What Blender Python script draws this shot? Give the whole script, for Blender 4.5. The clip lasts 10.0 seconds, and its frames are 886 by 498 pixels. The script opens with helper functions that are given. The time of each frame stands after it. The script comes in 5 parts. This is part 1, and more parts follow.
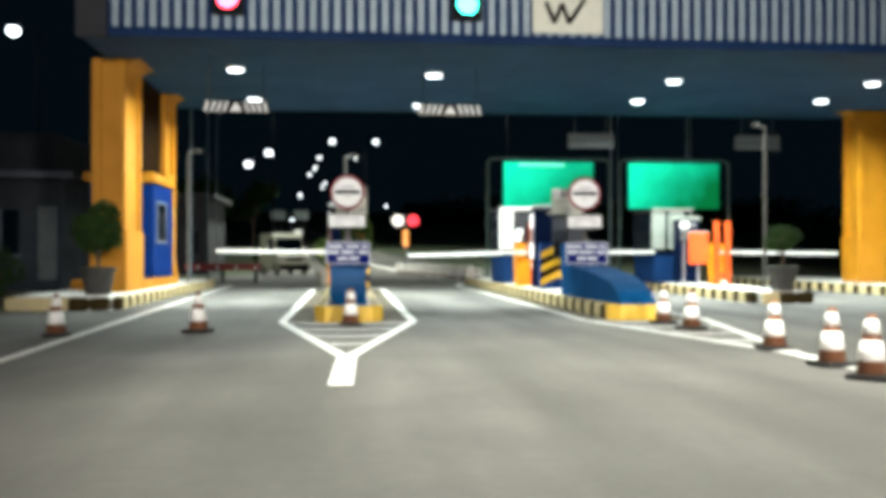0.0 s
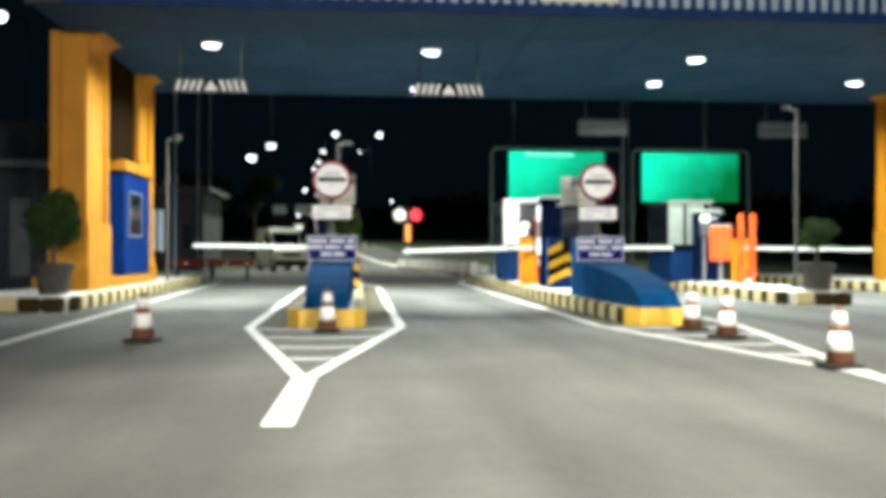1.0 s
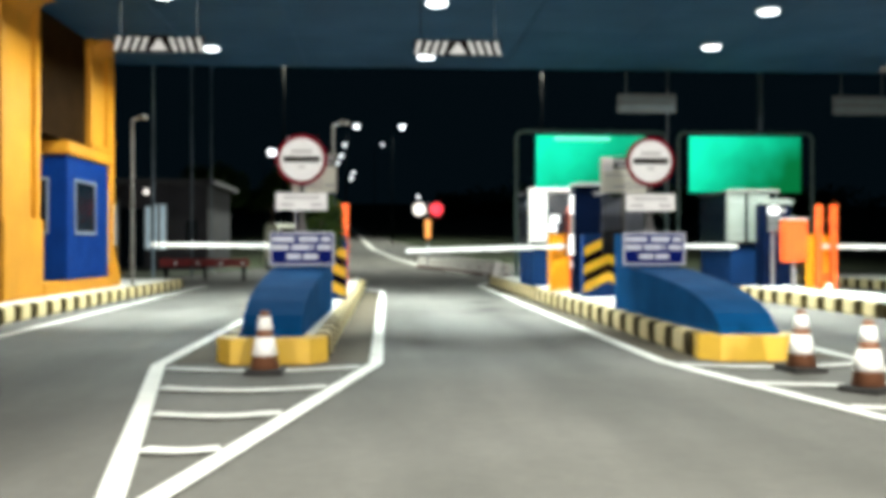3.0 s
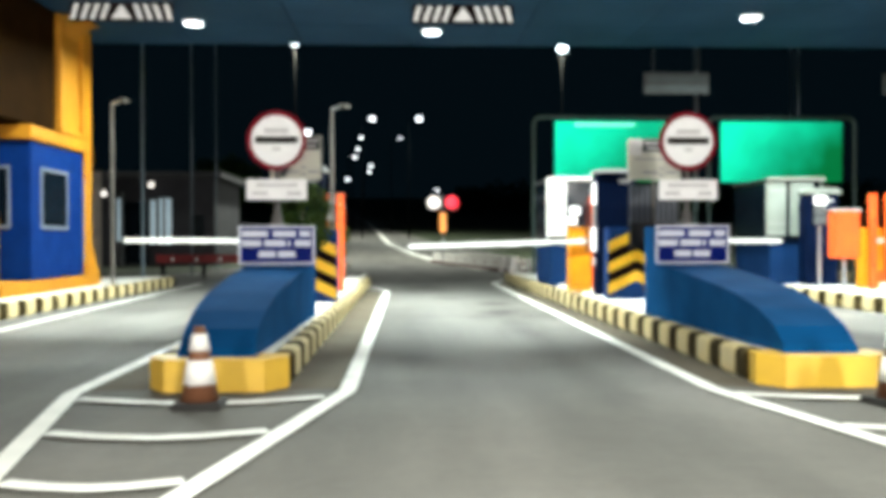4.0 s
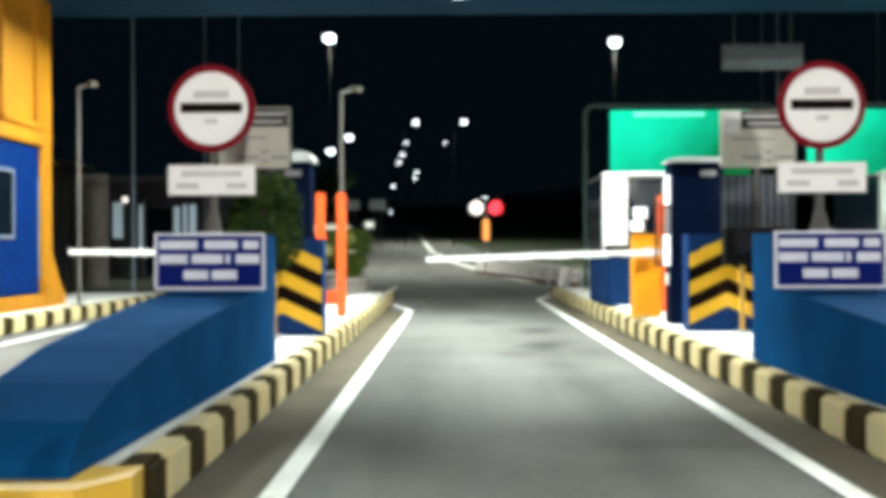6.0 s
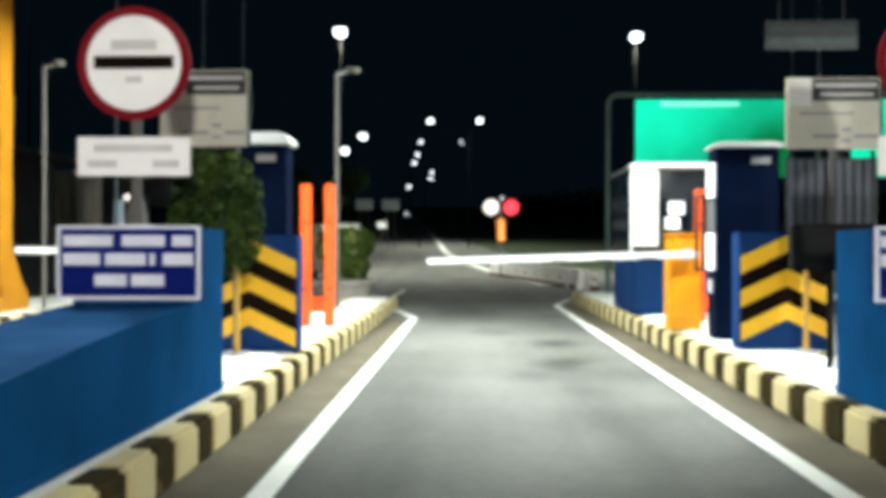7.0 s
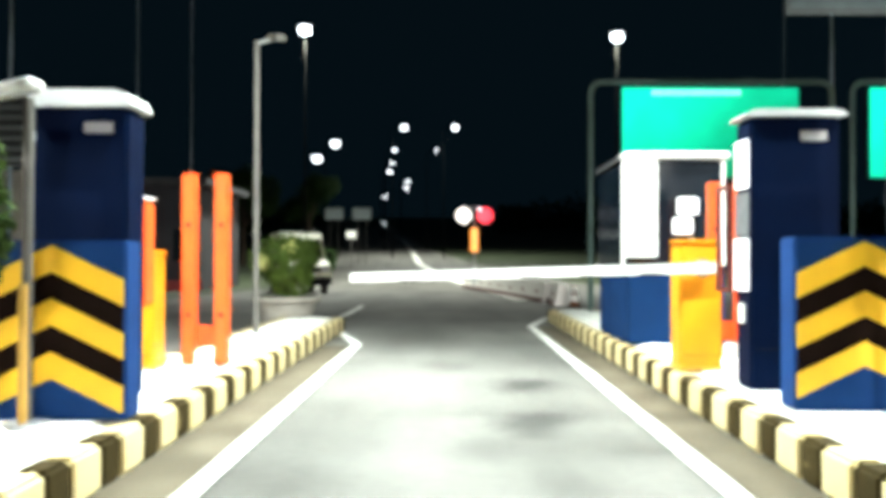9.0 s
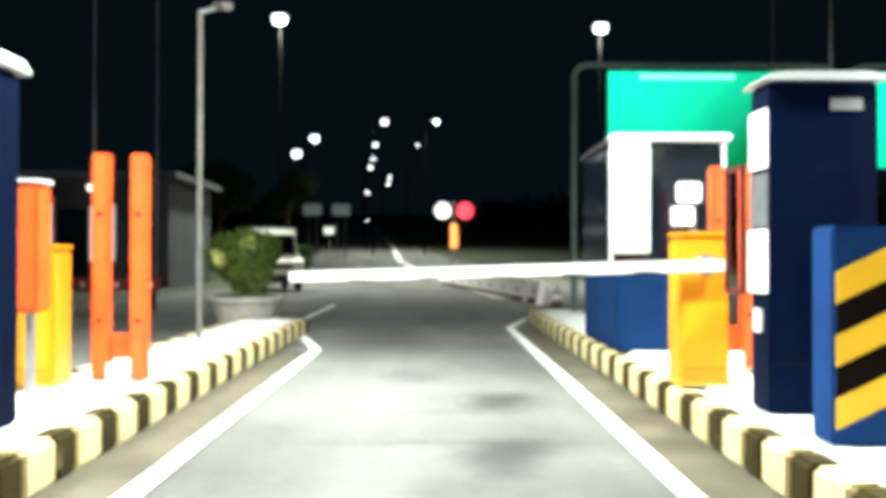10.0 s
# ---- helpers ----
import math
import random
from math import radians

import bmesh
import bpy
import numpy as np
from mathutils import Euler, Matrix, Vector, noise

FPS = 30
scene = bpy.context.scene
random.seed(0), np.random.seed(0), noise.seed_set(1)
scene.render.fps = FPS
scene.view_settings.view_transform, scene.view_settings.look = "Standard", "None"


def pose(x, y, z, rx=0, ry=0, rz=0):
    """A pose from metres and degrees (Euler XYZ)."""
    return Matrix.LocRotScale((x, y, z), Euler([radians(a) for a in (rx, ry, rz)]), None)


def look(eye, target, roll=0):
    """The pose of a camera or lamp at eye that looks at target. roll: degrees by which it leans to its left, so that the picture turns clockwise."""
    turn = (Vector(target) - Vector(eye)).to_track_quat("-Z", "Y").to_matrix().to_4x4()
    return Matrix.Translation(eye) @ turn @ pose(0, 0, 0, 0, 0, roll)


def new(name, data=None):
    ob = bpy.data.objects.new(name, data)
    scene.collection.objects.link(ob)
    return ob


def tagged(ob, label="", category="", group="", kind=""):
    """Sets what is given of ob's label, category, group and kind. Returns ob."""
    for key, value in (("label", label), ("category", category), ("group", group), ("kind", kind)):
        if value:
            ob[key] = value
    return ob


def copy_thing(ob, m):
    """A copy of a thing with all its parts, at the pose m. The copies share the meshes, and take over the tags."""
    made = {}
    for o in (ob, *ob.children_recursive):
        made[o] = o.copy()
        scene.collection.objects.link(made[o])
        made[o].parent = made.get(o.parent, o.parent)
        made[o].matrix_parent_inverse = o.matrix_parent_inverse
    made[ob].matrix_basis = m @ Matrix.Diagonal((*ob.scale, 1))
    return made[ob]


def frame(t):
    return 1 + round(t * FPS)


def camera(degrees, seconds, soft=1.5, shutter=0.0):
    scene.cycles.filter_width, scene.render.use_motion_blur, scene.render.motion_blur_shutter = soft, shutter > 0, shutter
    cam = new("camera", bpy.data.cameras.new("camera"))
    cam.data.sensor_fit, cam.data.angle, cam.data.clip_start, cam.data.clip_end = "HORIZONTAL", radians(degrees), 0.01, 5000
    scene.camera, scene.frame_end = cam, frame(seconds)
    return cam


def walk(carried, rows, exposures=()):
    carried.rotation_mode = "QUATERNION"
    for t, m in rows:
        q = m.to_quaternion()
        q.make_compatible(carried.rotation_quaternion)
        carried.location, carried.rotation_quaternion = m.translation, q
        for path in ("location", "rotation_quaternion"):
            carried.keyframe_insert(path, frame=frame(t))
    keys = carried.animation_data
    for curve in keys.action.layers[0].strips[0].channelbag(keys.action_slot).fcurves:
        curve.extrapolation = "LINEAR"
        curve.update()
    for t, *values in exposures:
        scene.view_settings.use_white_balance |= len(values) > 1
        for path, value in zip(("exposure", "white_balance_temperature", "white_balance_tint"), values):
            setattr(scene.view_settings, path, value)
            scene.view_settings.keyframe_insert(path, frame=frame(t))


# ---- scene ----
cam = camera(50.5, 10.0, soft=5.6, shutter=0.5)
PATH = [
    (0, (1.649, 2.344, 1.062), (1.846, 4.334, 1.076), 0.0),
    (0.5, (1.806, 3.254, 1.052), (2.001, 5.244, 1.069), 0.2),
    (1, (2.049, 4.355, 1.057), (2.231, 6.347, 1.062), 0.1),
    (1.5, (2.256, 5.414, 1.079), (2.426, 7.406, 1.083), 0.0),
    (2, (2.438, 6.428, 1.103), (2.593, 8.422, 1.106), 0.2),
    (2.5, (2.581, 7.327, 1.119), (2.72, 9.322, 1.121), 0.1),
    (4, (3.101, 10.162, 1.148), (3.178, 12.161, 1.132), -0.1),
    (4.5, (3.227, 11.062, 1.165), (3.282, 13.061, 1.173), -0.2),
    (5, (3.33, 11.923, 1.195), (3.361, 13.922, 1.221), 0.0),
    (5.5, (3.435, 12.7, 1.195), (3.442, 14.7, 1.206), 0.0),
    (6, (3.533, 13.678, 1.201), (3.505, 15.678, 1.201), -0.2),
    (7.5, (3.74, 16.207, 1.178), (3.673, 18.206, 1.188), 0.2),
    (8, (3.849, 16.923, 1.176), (3.796, 18.922, 1.203), 0.1),
    (8.5, (3.909, 17.609, 1.187), (3.872, 19.608, 1.218), 0.1),
    (9, (3.988, 18.344, 1.201), (3.97, 20.344, 1.227), 0.1),
    (9.5, (4.065, 18.965, 1.201), (4.067, 20.965, 1.21), -0.0),
    (10, (4.164, 19.609, 1.197), (4.182, 21.609, 1.216), 0.1),
]
walk(cam, [(t, look(eye, target, roll)) for t, eye, target, roll in PATH],
     exposures=[(0, -0.2), (2.5, -0.32), (4.5, -0.18), (6, -0.36), (7.5, -0.34), (8.5, 0.12), (9.2, 0.2), (10, 0.12)])
# the last two drive added fill lamps that stand out of view
CANOPY_W, STREET_W, FRONT_FILL_W, FLOOD_FILL_W = 720.0, 20000.0, 7800.0, 25000.0

# ---- world, light and exposure ----
world = bpy.data.worlds.new("night_sky")
world.use_nodes = True
scene.world = world
wnt = world.node_tree
wbg = wnt.nodes["Background"]
wbg.inputs[0].default_value = (0.17, 0.52, 0.80, 1)
wbg.inputs[1].default_value = 0.0076


# ---- materials ----
def mat(name, col, col2=None, rough=0.6, metal=0.0, scale=6.0, fine=60.0, bump=0.15, emit=None, power=0.0, wear=None, worn=0.0, spec=0.35):
    """Two-scale noise between col and col2, with fine bump, and optional patches of a wear colour."""
    m = bpy.data.materials.new(name)
    m.use_nodes = True
    nt = m.node_tree
    b = nt.nodes["Principled BSDF"]
    b.inputs["Roughness"].default_value = rough
    b.inputs["Metallic"].default_value = metal
    b.inputs["Specular IOR Level"].default_value = spec
    col2 = col2 or tuple(c * 0.8 for c in col)
    tc = nt.nodes.new("ShaderNodeTexCoord")
    n1 = nt.nodes.new("ShaderNodeTexNoise")
    n1.inputs["Scale"].default_value = scale
    n1.inputs["Detail"].default_value = 6
    n2 = nt.nodes.new("ShaderNodeTexNoise")
    n2.inputs["Scale"].default_value = fine
    n2.inputs["Detail"].default_value = 3
    geo = nt.nodes.new("ShaderNodeNewGeometry")
    for n in (n1, n2):
        nt.links.new(geo.outputs["Position"], n.inputs["Vector"])
    mr = nt.nodes.new("ShaderNodeMapRange")
    mr.inputs[1].default_value, mr.inputs[2].default_value = 0.3, 0.7
    nt.links.new(n1.outputs[0], mr.inputs[0])
    mix = nt.nodes.new("ShaderNodeMix")
    mix.data_type = "RGBA"
    mix.inputs[6].default_value = (*col, 1)
    mix.inputs[7].default_value = (*col2, 1)
    nt.links.new(mr.outputs[0], mix.inputs[0])
    out = mix.outputs[2]
    if wear:
        n3 = nt.nodes.new("ShaderNodeTexNoise")
        n3.inputs["Scale"].default_value = scale * 0.45
        n3.inputs["Detail"].default_value = 9
        n3.inputs["Roughness"].default_value = 0.65
        nt.links.new(geo.outputs["Position"], n3.inputs["Vector"])
        r3 = nt.nodes.new("ShaderNodeMapRange")
        r3.inputs[1].default_value, r3.inputs[2].default_value = 0.72 - worn, 0.82 - worn
        nt.links.new(n3.outputs[0], r3.inputs[0])
        mx = nt.nodes.new("ShaderNodeMix")
        mx.data_type = "RGBA"
        nt.links.new(r3.outputs[0], mx.inputs[0])
        nt.links.new(out, mx.inputs[6])
        mx.inputs[7].default_value = (*wear, 1)
        out = mx.outputs[2]
    nt.links.new(out, b.inputs["Base Color"])
    bp = nt.nodes.new("ShaderNodeBump")
    bp.inputs["Strength"].default_value = bump
    bp.inputs["Distance"].default_value = 0.01
    nt.links.new(n2.outputs[0], bp.inputs["Height"])
    nt.links.new(bp.outputs[0], b.inputs["Normal"])
    rr = nt.nodes.new("ShaderNodeMapRange")
    rr.inputs[3].default_value, rr.inputs[4].default_value = max(0.02, rough - 0.08), min(1, rough + 0.1)
    nt.links.new(n1.outputs[0], rr.inputs[0])
    nt.links.new(rr.outputs[0], b.inputs["Roughness"])
    if emit:
        b.inputs["Emission Color"].default_value = (*emit, 1)
        b.inputs["Emission Strength"].default_value = power
    return m


def asphalt():
    """Aged asphalt: aggregate grain, blotches drawn out along the lanes, darker wheel-worn streaks."""
    m = mat("asphalt", (0.124, 0.117, 0.106), (0.092, 0.087, 0.078), 0.8, 0, 0.35, 70, 0.5, wear=(0.050, 0.049, 0.046), worn=0.05, spec=0.3)
    nt = m.node_tree
    b = nt.nodes["Principled BSDF"]
    src = b.inputs["Base Color"].links[0].from_socket
    geo = nt.nodes.new("ShaderNodeNewGeometry")

    def streak(sx, sy, detail):
        mp = nt.nodes.new("ShaderNodeMapping")
        mp.inputs["Scale"].default_value = (sx, sy, 1)
        nt.links.new(geo.outputs["Position"], mp.inputs[0])
        n = nt.nodes.new("ShaderNodeTexNoise")
        n.inputs["Scale"].default_value = 1.0
        n.inputs["Detail"].default_value = detail
        nt.links.new(mp.outputs[0], n.inputs["Vector"])
        r = nt.nodes.new("ShaderNodeMapRange")
        r.inputs[1].default_value, r.inputs[2].default_value = 0.35, 0.65
        nt.links.new(n.outputs[0], r.inputs[0])
        return r

    for sx, sy, d, lo, hi in ((0.9, 0.16, 4, 0.72, 1.18), (0.18, 0.5, 3, 0.90, 1.08), (9.0, 9.0, 2, 0.94, 1.05)):
        r = streak(sx, sy, d)
        r.inputs[3].default_value, r.inputs[4].default_value = lo, hi
        v = nt.nodes.new("ShaderNodeVectorMath")
        v.operation = "SCALE"
        nt.links.new(src, v.inputs[0])
        nt.links.new(r.outputs[0], v.inputs["Scale"])
        src = v.outputs[0]
    # darker wheel tracks and oil spots along the lane
    edge = streak(1.6, 1.1, 5)
    edge.inputs[3].default_value, edge.inputs[4].default_value = -0.3, 0.3
    for (px, py), (rx, ry), deep in (((4.62, 25.3), (0.36, 0.6), 0.68), ((4.70, 27.4), (0.34, 0.7), 0.66), ((4.2, 24.3), (0.25, 0.5), 0.3), ((3.15, 21.0), (0.22, 3.0), 0.3), ((4.65, 20.0), (0.25, 4.0), 0.22), ((3.9, 29.0), (0.3, 0.8), 0.3), ((0.2, 22.0), (0.3, 4.0), 0.25), ((2.4, 9.5), (0.4, 2.2), 0.2), ((8.6, 21.0), (0.3, 5.0), 0.25)):
        mp = nt.nodes.new("ShaderNodeMapping")
        mp.vector_type = "POINT"
        mp.inputs["Location"].default_value = (-px / rx, -py / ry, 0)
        mp.inputs["Scale"].default_value = (1 / rx, 1 / ry, 0)
        nt.links.new(geo.outputs["Position"], mp.inputs[0])
        ln = nt.nodes.new("ShaderNodeVectorMath")
        ln.operation = "LENGTH"
        nt.links.new(mp.outputs[0], ln.inputs[0])
        ad = nt.nodes.new("ShaderNodeMath")
        ad.operation = "ADD"
        nt.links.new(ln.outputs["Value"], ad.inputs[0])
        nt.links.new(edge.outputs[0], ad.inputs[1])
        rm = nt.nodes.new("ShaderNodeMapRange")
        rm.inputs[1].default_value, rm.inputs[2].default_value = 0.35, 1.15
        rm.inputs[3].default_value, rm.inputs[4].default_value = 1 - deep, 1.0
        nt.links.new(ad.outputs[0], rm.inputs[0])
        v = nt.nodes.new("ShaderNodeVectorMath")
        v.operation = "SCALE"
        nt.links.new(src, v.inputs[0])
        nt.links.new(rm.outputs[0], v.inputs["Scale"])
        src = v.outputs[0]
    nt.links.new(src, b.inputs["Base Color"])
    return m


ASPHALT = asphalt()
PLATFORM = mat("island_concrete", (0.70, 0.68, 0.63), (0.58, 0.56, 0.52), 0.8, 0, 2.0, 50, 0.3, wear=(0.36, 0.34, 0.31), worn=0.06)
SOIL = mat("dark_soil_and_grass", (0.035, 0.045, 0.02), (0.02, 0.028, 0.012), 0.95, 0, 0.6, 20, 0.8)
LINE = mat("road_paint_white", (0.78, 0.77, 0.72), (0.62, 0.61, 0.57), 0.6, 0, 2.5, 80, 0.3, wear=(0.20, 0.20, 0.19), worn=0.10)
KERB_BLACK = mat("kerb_black_paint", (0.026, 0.018, 0.006), (0.048, 0.035, 0.013), 0.75, 0, 6, 70, 0.4, wear=(0.24, 0.18, 0.08), worn=0.12, spec=0.05)
KERB_YELLOW = mat("kerb_faded_yellow_paint", (0.62, 0.50, 0.24), (0.56, 0.46, 0.27), 0.6, 0, 5, 70, 0.4, wear=(0.28, 0.24, 0.16), worn=0.10)
KERB_NOSE = mat("kerb_nose_yellow_paint", (0.74, 0.46, 0.05), (0.64, 0.38, 0.05), 0.5, 0, 4, 70, 0.3, wear=(0.30, 0.22, 0.10), worn=0.06)
BLUE = mat("blue_paint", (0.003, 0.060, 0.178), (0.003, 0.045, 0.132), 0.85, 0, 2.5, 60, 0.2, wear=(0.006, 0.045, 0.13), worn=0.05, spec=0.02)
BOOTH_BLUE = mat("booth_blue_paint", (0.001, 0.020, 0.12), (0.001, 0.015, 0.09), 0.7, 0, 3, 50, 0.1, spec=0.06)
BASE_BLUE = mat("booth_base_blue_paint", (0.002, 0.020, 0.075), (0.002, 0.016, 0.06), 0.7, 0, 2.5, 60, 0.15, wear=(0.010, 0.025, 0.06), worn=0.03, spec=0.08)
DEEP_BLUE = mat("deep_blue_paint", (0.003, 0.034, 0.14), (0.003, 0.026, 0.11), 0.7, 0, 2.5, 60, 0.15, wear=(0.010, 0.025, 0.06), worn=0.03, spec=0.12)
NAVY = mat("navy_powder_coat", (0.0004, 0.0042, 0.020), (0.0004, 0.003, 0.015), 0.6, 0, 3, 90, 0.1, spec=0.035)
SIGN_BLUE = mat("sign_blue_sheet", (0.002, 0.010, 0.13), (0.002, 0.008, 0.10), 0.8, 0, 3, 60, 0.05, spec=0.08)
SIGN_WHITE = mat("sign_white_sheet", (0.86, 0.85, 0.83), (0.80, 0.79, 0.77), 0.4, 0, 8, 60, 0.05, wear=(0.5, 0.45, 0.4), worn=0.02)
SIGN_RED = mat("sign_red_sheet", (0.19, 0.005, 0.014), (0.14, 0.004, 0.010), 0.65, 0, 6, 60, 0.05, spec=0.06)
SIGN_BACK = mat("sign_grey_aluminium", (0.035, 0.042, 0.042), (0.028, 0.033, 0.033), 0.6, 0.2, 6, 60, 0.05)
BEIGE = mat("sign_cream_sheet", (0.66, 0.65, 0.54), (0.57, 0.56, 0.47), 0.55, 0, 5, 60, 0.05, wear=(0.40, 0.36, 0.28), worn=0.05)
DIM_INK = mat("sign_dim_ink", (0.04, 0.055, 0.058), (0.03, 0.042, 0.045), 0.6, 0, 6, 60, 0.05)
DARK_RED = mat("dark_red_enamel", (0.10, 0.010, 0.008), (0.07, 0.008, 0.006), 0.5, 0, 6, 60, 0.05)
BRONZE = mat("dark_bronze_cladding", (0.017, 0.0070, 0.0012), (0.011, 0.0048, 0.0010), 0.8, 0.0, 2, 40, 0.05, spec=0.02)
GUTTER = mat("sandy_gutter", (0.095, 0.076, 0.048), (0.068, 0.054, 0.035), 0.9, 0, 1.6, 60, 0.5, wear=(0.10, 0.09, 0.07), worn=0.1)
INK = mat("sign_black_ink", (0.006, 0.003, 0.002), (0.008, 0.004, 0.003), 0.8, 0, 6, 60, 0.05, spec=0.04)
GREY_INK = mat("sign_grey_ink", (0.30, 0.30, 0.31), (0.36, 0.35, 0.36), 0.5, 0, 6, 60, 0.05)
FADED_INK = mat("sign_faded_ink", (0.50, 0.49, 0.48), (0.58, 0.56, 0.55), 0.5, 0, 6, 60, 0.05)
PALE_INK = mat("sign_pale_ink", (0.70, 0.72, 0.80), (0.60, 0.62, 0.72), 0.5, 0, 6, 60, 0.05)
YELLOW = mat("column_yellow_paint", (0.44, 0.178, 0.003), (0.35, 0.14, 0.0025), 0.65, 0, 1.5, 50, 0.2, wear=(0.45, 0.22, 0.03), worn=0.03)
CHEV_YELLOW = mat("chevron_yellow_sheet", (0.95, 0.55, 0.02), (0.88, 0.48, 0.02), 0.5, 0, 5, 60, 0.05)
BOLLARD = mat("bollard_worn_yellow", (0.46, 0.26, 0.045), (0.36, 0.20, 0.04), 0.6, 0, 8, 60, 0.1, wear=(0.20, 0.14, 0.07), worn=0.1)
RAIL_RED_TINT = mat("rail_red_glare_tint", (0.24, 0.020, 0.020), (0.17, 0.015, 0.015), 0.6, 0, 6, 60, 0.1, wear=(0.2, 0.12, 0.1), worn=0.1)
GATE_YELLOW = mat("gate_amber_enamel", (0.80, 0.31, 0.010), (0.74, 0.27, 0.010), 0.35, 0, 4, 60, 0.06)
ORANGE = mat("orange_enamel", (0.82, 0.115, 0.018), (0.70, 0.09, 0.016), 0.4, 0, 4, 60, 0.08)
WHITE = mat("white_enamel", (0.78, 0.78, 0.76), (0.70, 0.70, 0.68), 0.35, 0, 3, 60, 0.06)
POLE_GREY = mat("pole_weathered_grey", (0.10, 0.092, 0.084), (0.07, 0.065, 0.06), 0.6, 0.1, 6, 60, 0.1)
OFFWHITE = mat("weathered_white_metal", (0.55, 0.56, 0.56), (0.44, 0.45, 0.45), 0.5, 0.1, 3, 60, 0.1)
STEEL = mat("galvanised_steel", (0.42, 0.43, 0.45), (0.32, 0.33, 0.35), 0.4, 0.8, 8, 80, 0.1)
BARE_POLE = mat("pole_blue_grey", (0.13, 0.17, 0.20), (0.10, 0.13, 0.155), 0.6, 0.1, 6, 60, 0.1)
# poles coloured near-black to keep their own lamps' light from showing on them
LAMP_POLE = mat("lamp_pole_near_black", (0.004, 0.004, 0.004), (0.003, 0.003, 0.003), 0.95, 0, 6, 60, 0.1, spec=0.0)
DARK = mat("black_plastic", (0.005, 0.005, 0.006), (0.009, 0.009, 0.010), 0.6, 0, 8, 60, 0.1, spec=0.1)
GLASS = mat("dark_window_glass", (0.003, 0.006, 0.010), (0.004, 0.008, 0.013), 0.12, 0, 2, 20, 0.01, spec=0.4)
CEIL = mat("canopy_soffit_panel", (0.015, 0.054, 0.108), (0.011, 0.042, 0.086), 0.7, 0.0, 0.8, 30, 0.1, spec=0.12)
FASCIA_BLUE = mat("fascia_blue_panel", (0.005, 0.024, 0.080), (0.004, 0.018, 0.062), 0.6, 0, 2, 40, 0.1, spec=0.1)
SLAT = mat("fascia_slat_pale_metal", (0.27, 0.33, 0.37), (0.21, 0.26, 0.30), 0.45, 0.2, 3, 50, 0.1)
WALL_GREY = mat("wall_grey_render", (0.036, 0.036, 0.042), (0.028, 0.028, 0.033), 0.85, 0, 1.5, 40, 0.3, wear=(0.06, 0.06, 0.065), worn=0.05)
LOUVRE = mat("louvre_grey_blue", (0.10, 0.11, 0.14), (0.075, 0.085, 0.11), 0.6, 0, 5, 60, 0.1)
HUT = mat("wall_dark_render", (0.035, 0.04, 0.05), (0.025, 0.03, 0.038), 0.9, 0, 1.5, 40, 0.3)
SHEET = mat("corrugated_sheet_grey", (0.15, 0.16, 0.165), (0.10, 0.11, 0.115), 0.6, 0.2, 2, 40, 0.1)
ROOF = mat("roof_dark_tile", (0.035, 0.035, 0.038), (0.025, 0.025, 0.028), 0.8, 0, 3, 40, 0.3)
CONE_ORANGE = mat("cone_orange_rubber", (0.20, 0.080, 0.038), (0.15, 0.062, 0.031), 0.6, 0, 8, 60, 0.1, wear=(0.22, 0.09, 0.05), worn=0.08)
RUBBER = mat("black_rubber", (0.018, 0.017, 0.016), (0.03, 0.028, 0.026), 0.8, 0, 8, 60, 0.3)
BAND = mat("cone_reflective_white", (0.94, 0.91, 0.87), (0.88, 0.85, 0.80), 0.3, 0, 10, 80, 0.05)
# booth white darkened: the weaker light at the far island put into the colour
DIMMED_WHITE = mat("dimmed_white_panel", (0.20, 0.225, 0.20), (0.165, 0.185, 0.165), 0.5, 0, 3, 60, 0.06)
DARK_POT = mat("planter_dark_cement", (0.06, 0.055, 0.05), (0.04, 0.038, 0.035), 0.85, 0, 5, 60, 0.3)
CABIN = mat("sheet_beige_ribbed_metal", (0.46, 0.44, 0.38), (0.36, 0.34, 0.29), 0.6, 0, 3, 60, 0.1)
FRAME_DIM = mat("window_frame_dull_grey", (0.16, 0.18, 0.22), (0.12, 0.14, 0.18), 0.5, 0, 3, 60, 0.05)
FAR_BOARD = mat("far_board_pale_blue", (0.62, 0.72, 0.74), (0.52, 0.62, 0.64), 0.5, 0, 3, 60, 0.05)
PORTAL_PAINT = mat("portal_grey_green_paint", (0.05, 0.085, 0.075), (0.035, 0.06, 0.055), 0.5, 0.1, 6, 60, 0.1)
# white van paint raised and yellowed: lamp light put into the colour
VAN_PAINT = mat("van_lamplit_white_paint", (0.74, 0.74, 0.56), (0.62, 0.62, 0.46), 0.4, 0, 2, 60, 0.05)
TERRACOTTA = mat("planter_grey_cement", (0.34, 0.31, 0.27), (0.26, 0.24, 0.21), 0.85, 0, 5, 60, 0.3)
BARK = mat("bark", (0.09, 0.06, 0.04), (0.05, 0.035, 0.025), 0.9, 0, 12, 60, 0.6)
LEAF_ISLAND = mat("leaf_mixed_green", (0.050, 0.085, 0.016), (0.012, 0.026, 0.006), 0.8, 0, 3.5, 40, 0.1, spec=0.05)
LEAF_LAMPLIT = mat("leaf_lamplit_yellow", (0.62, 0.60, 0.24), (0.45, 0.46, 0.14), 0.6, 0, 3, 40, 0.1)
# lighter copy of the leaf green, with lamp light put into the colour
LEAF_LIT = mat("leaf_green_lit", (0.085, 0.125, 0.022), (0.034, 0.062, 0.011), 0.65, 0, 2.5, 40, 0.1, spec=0.12)
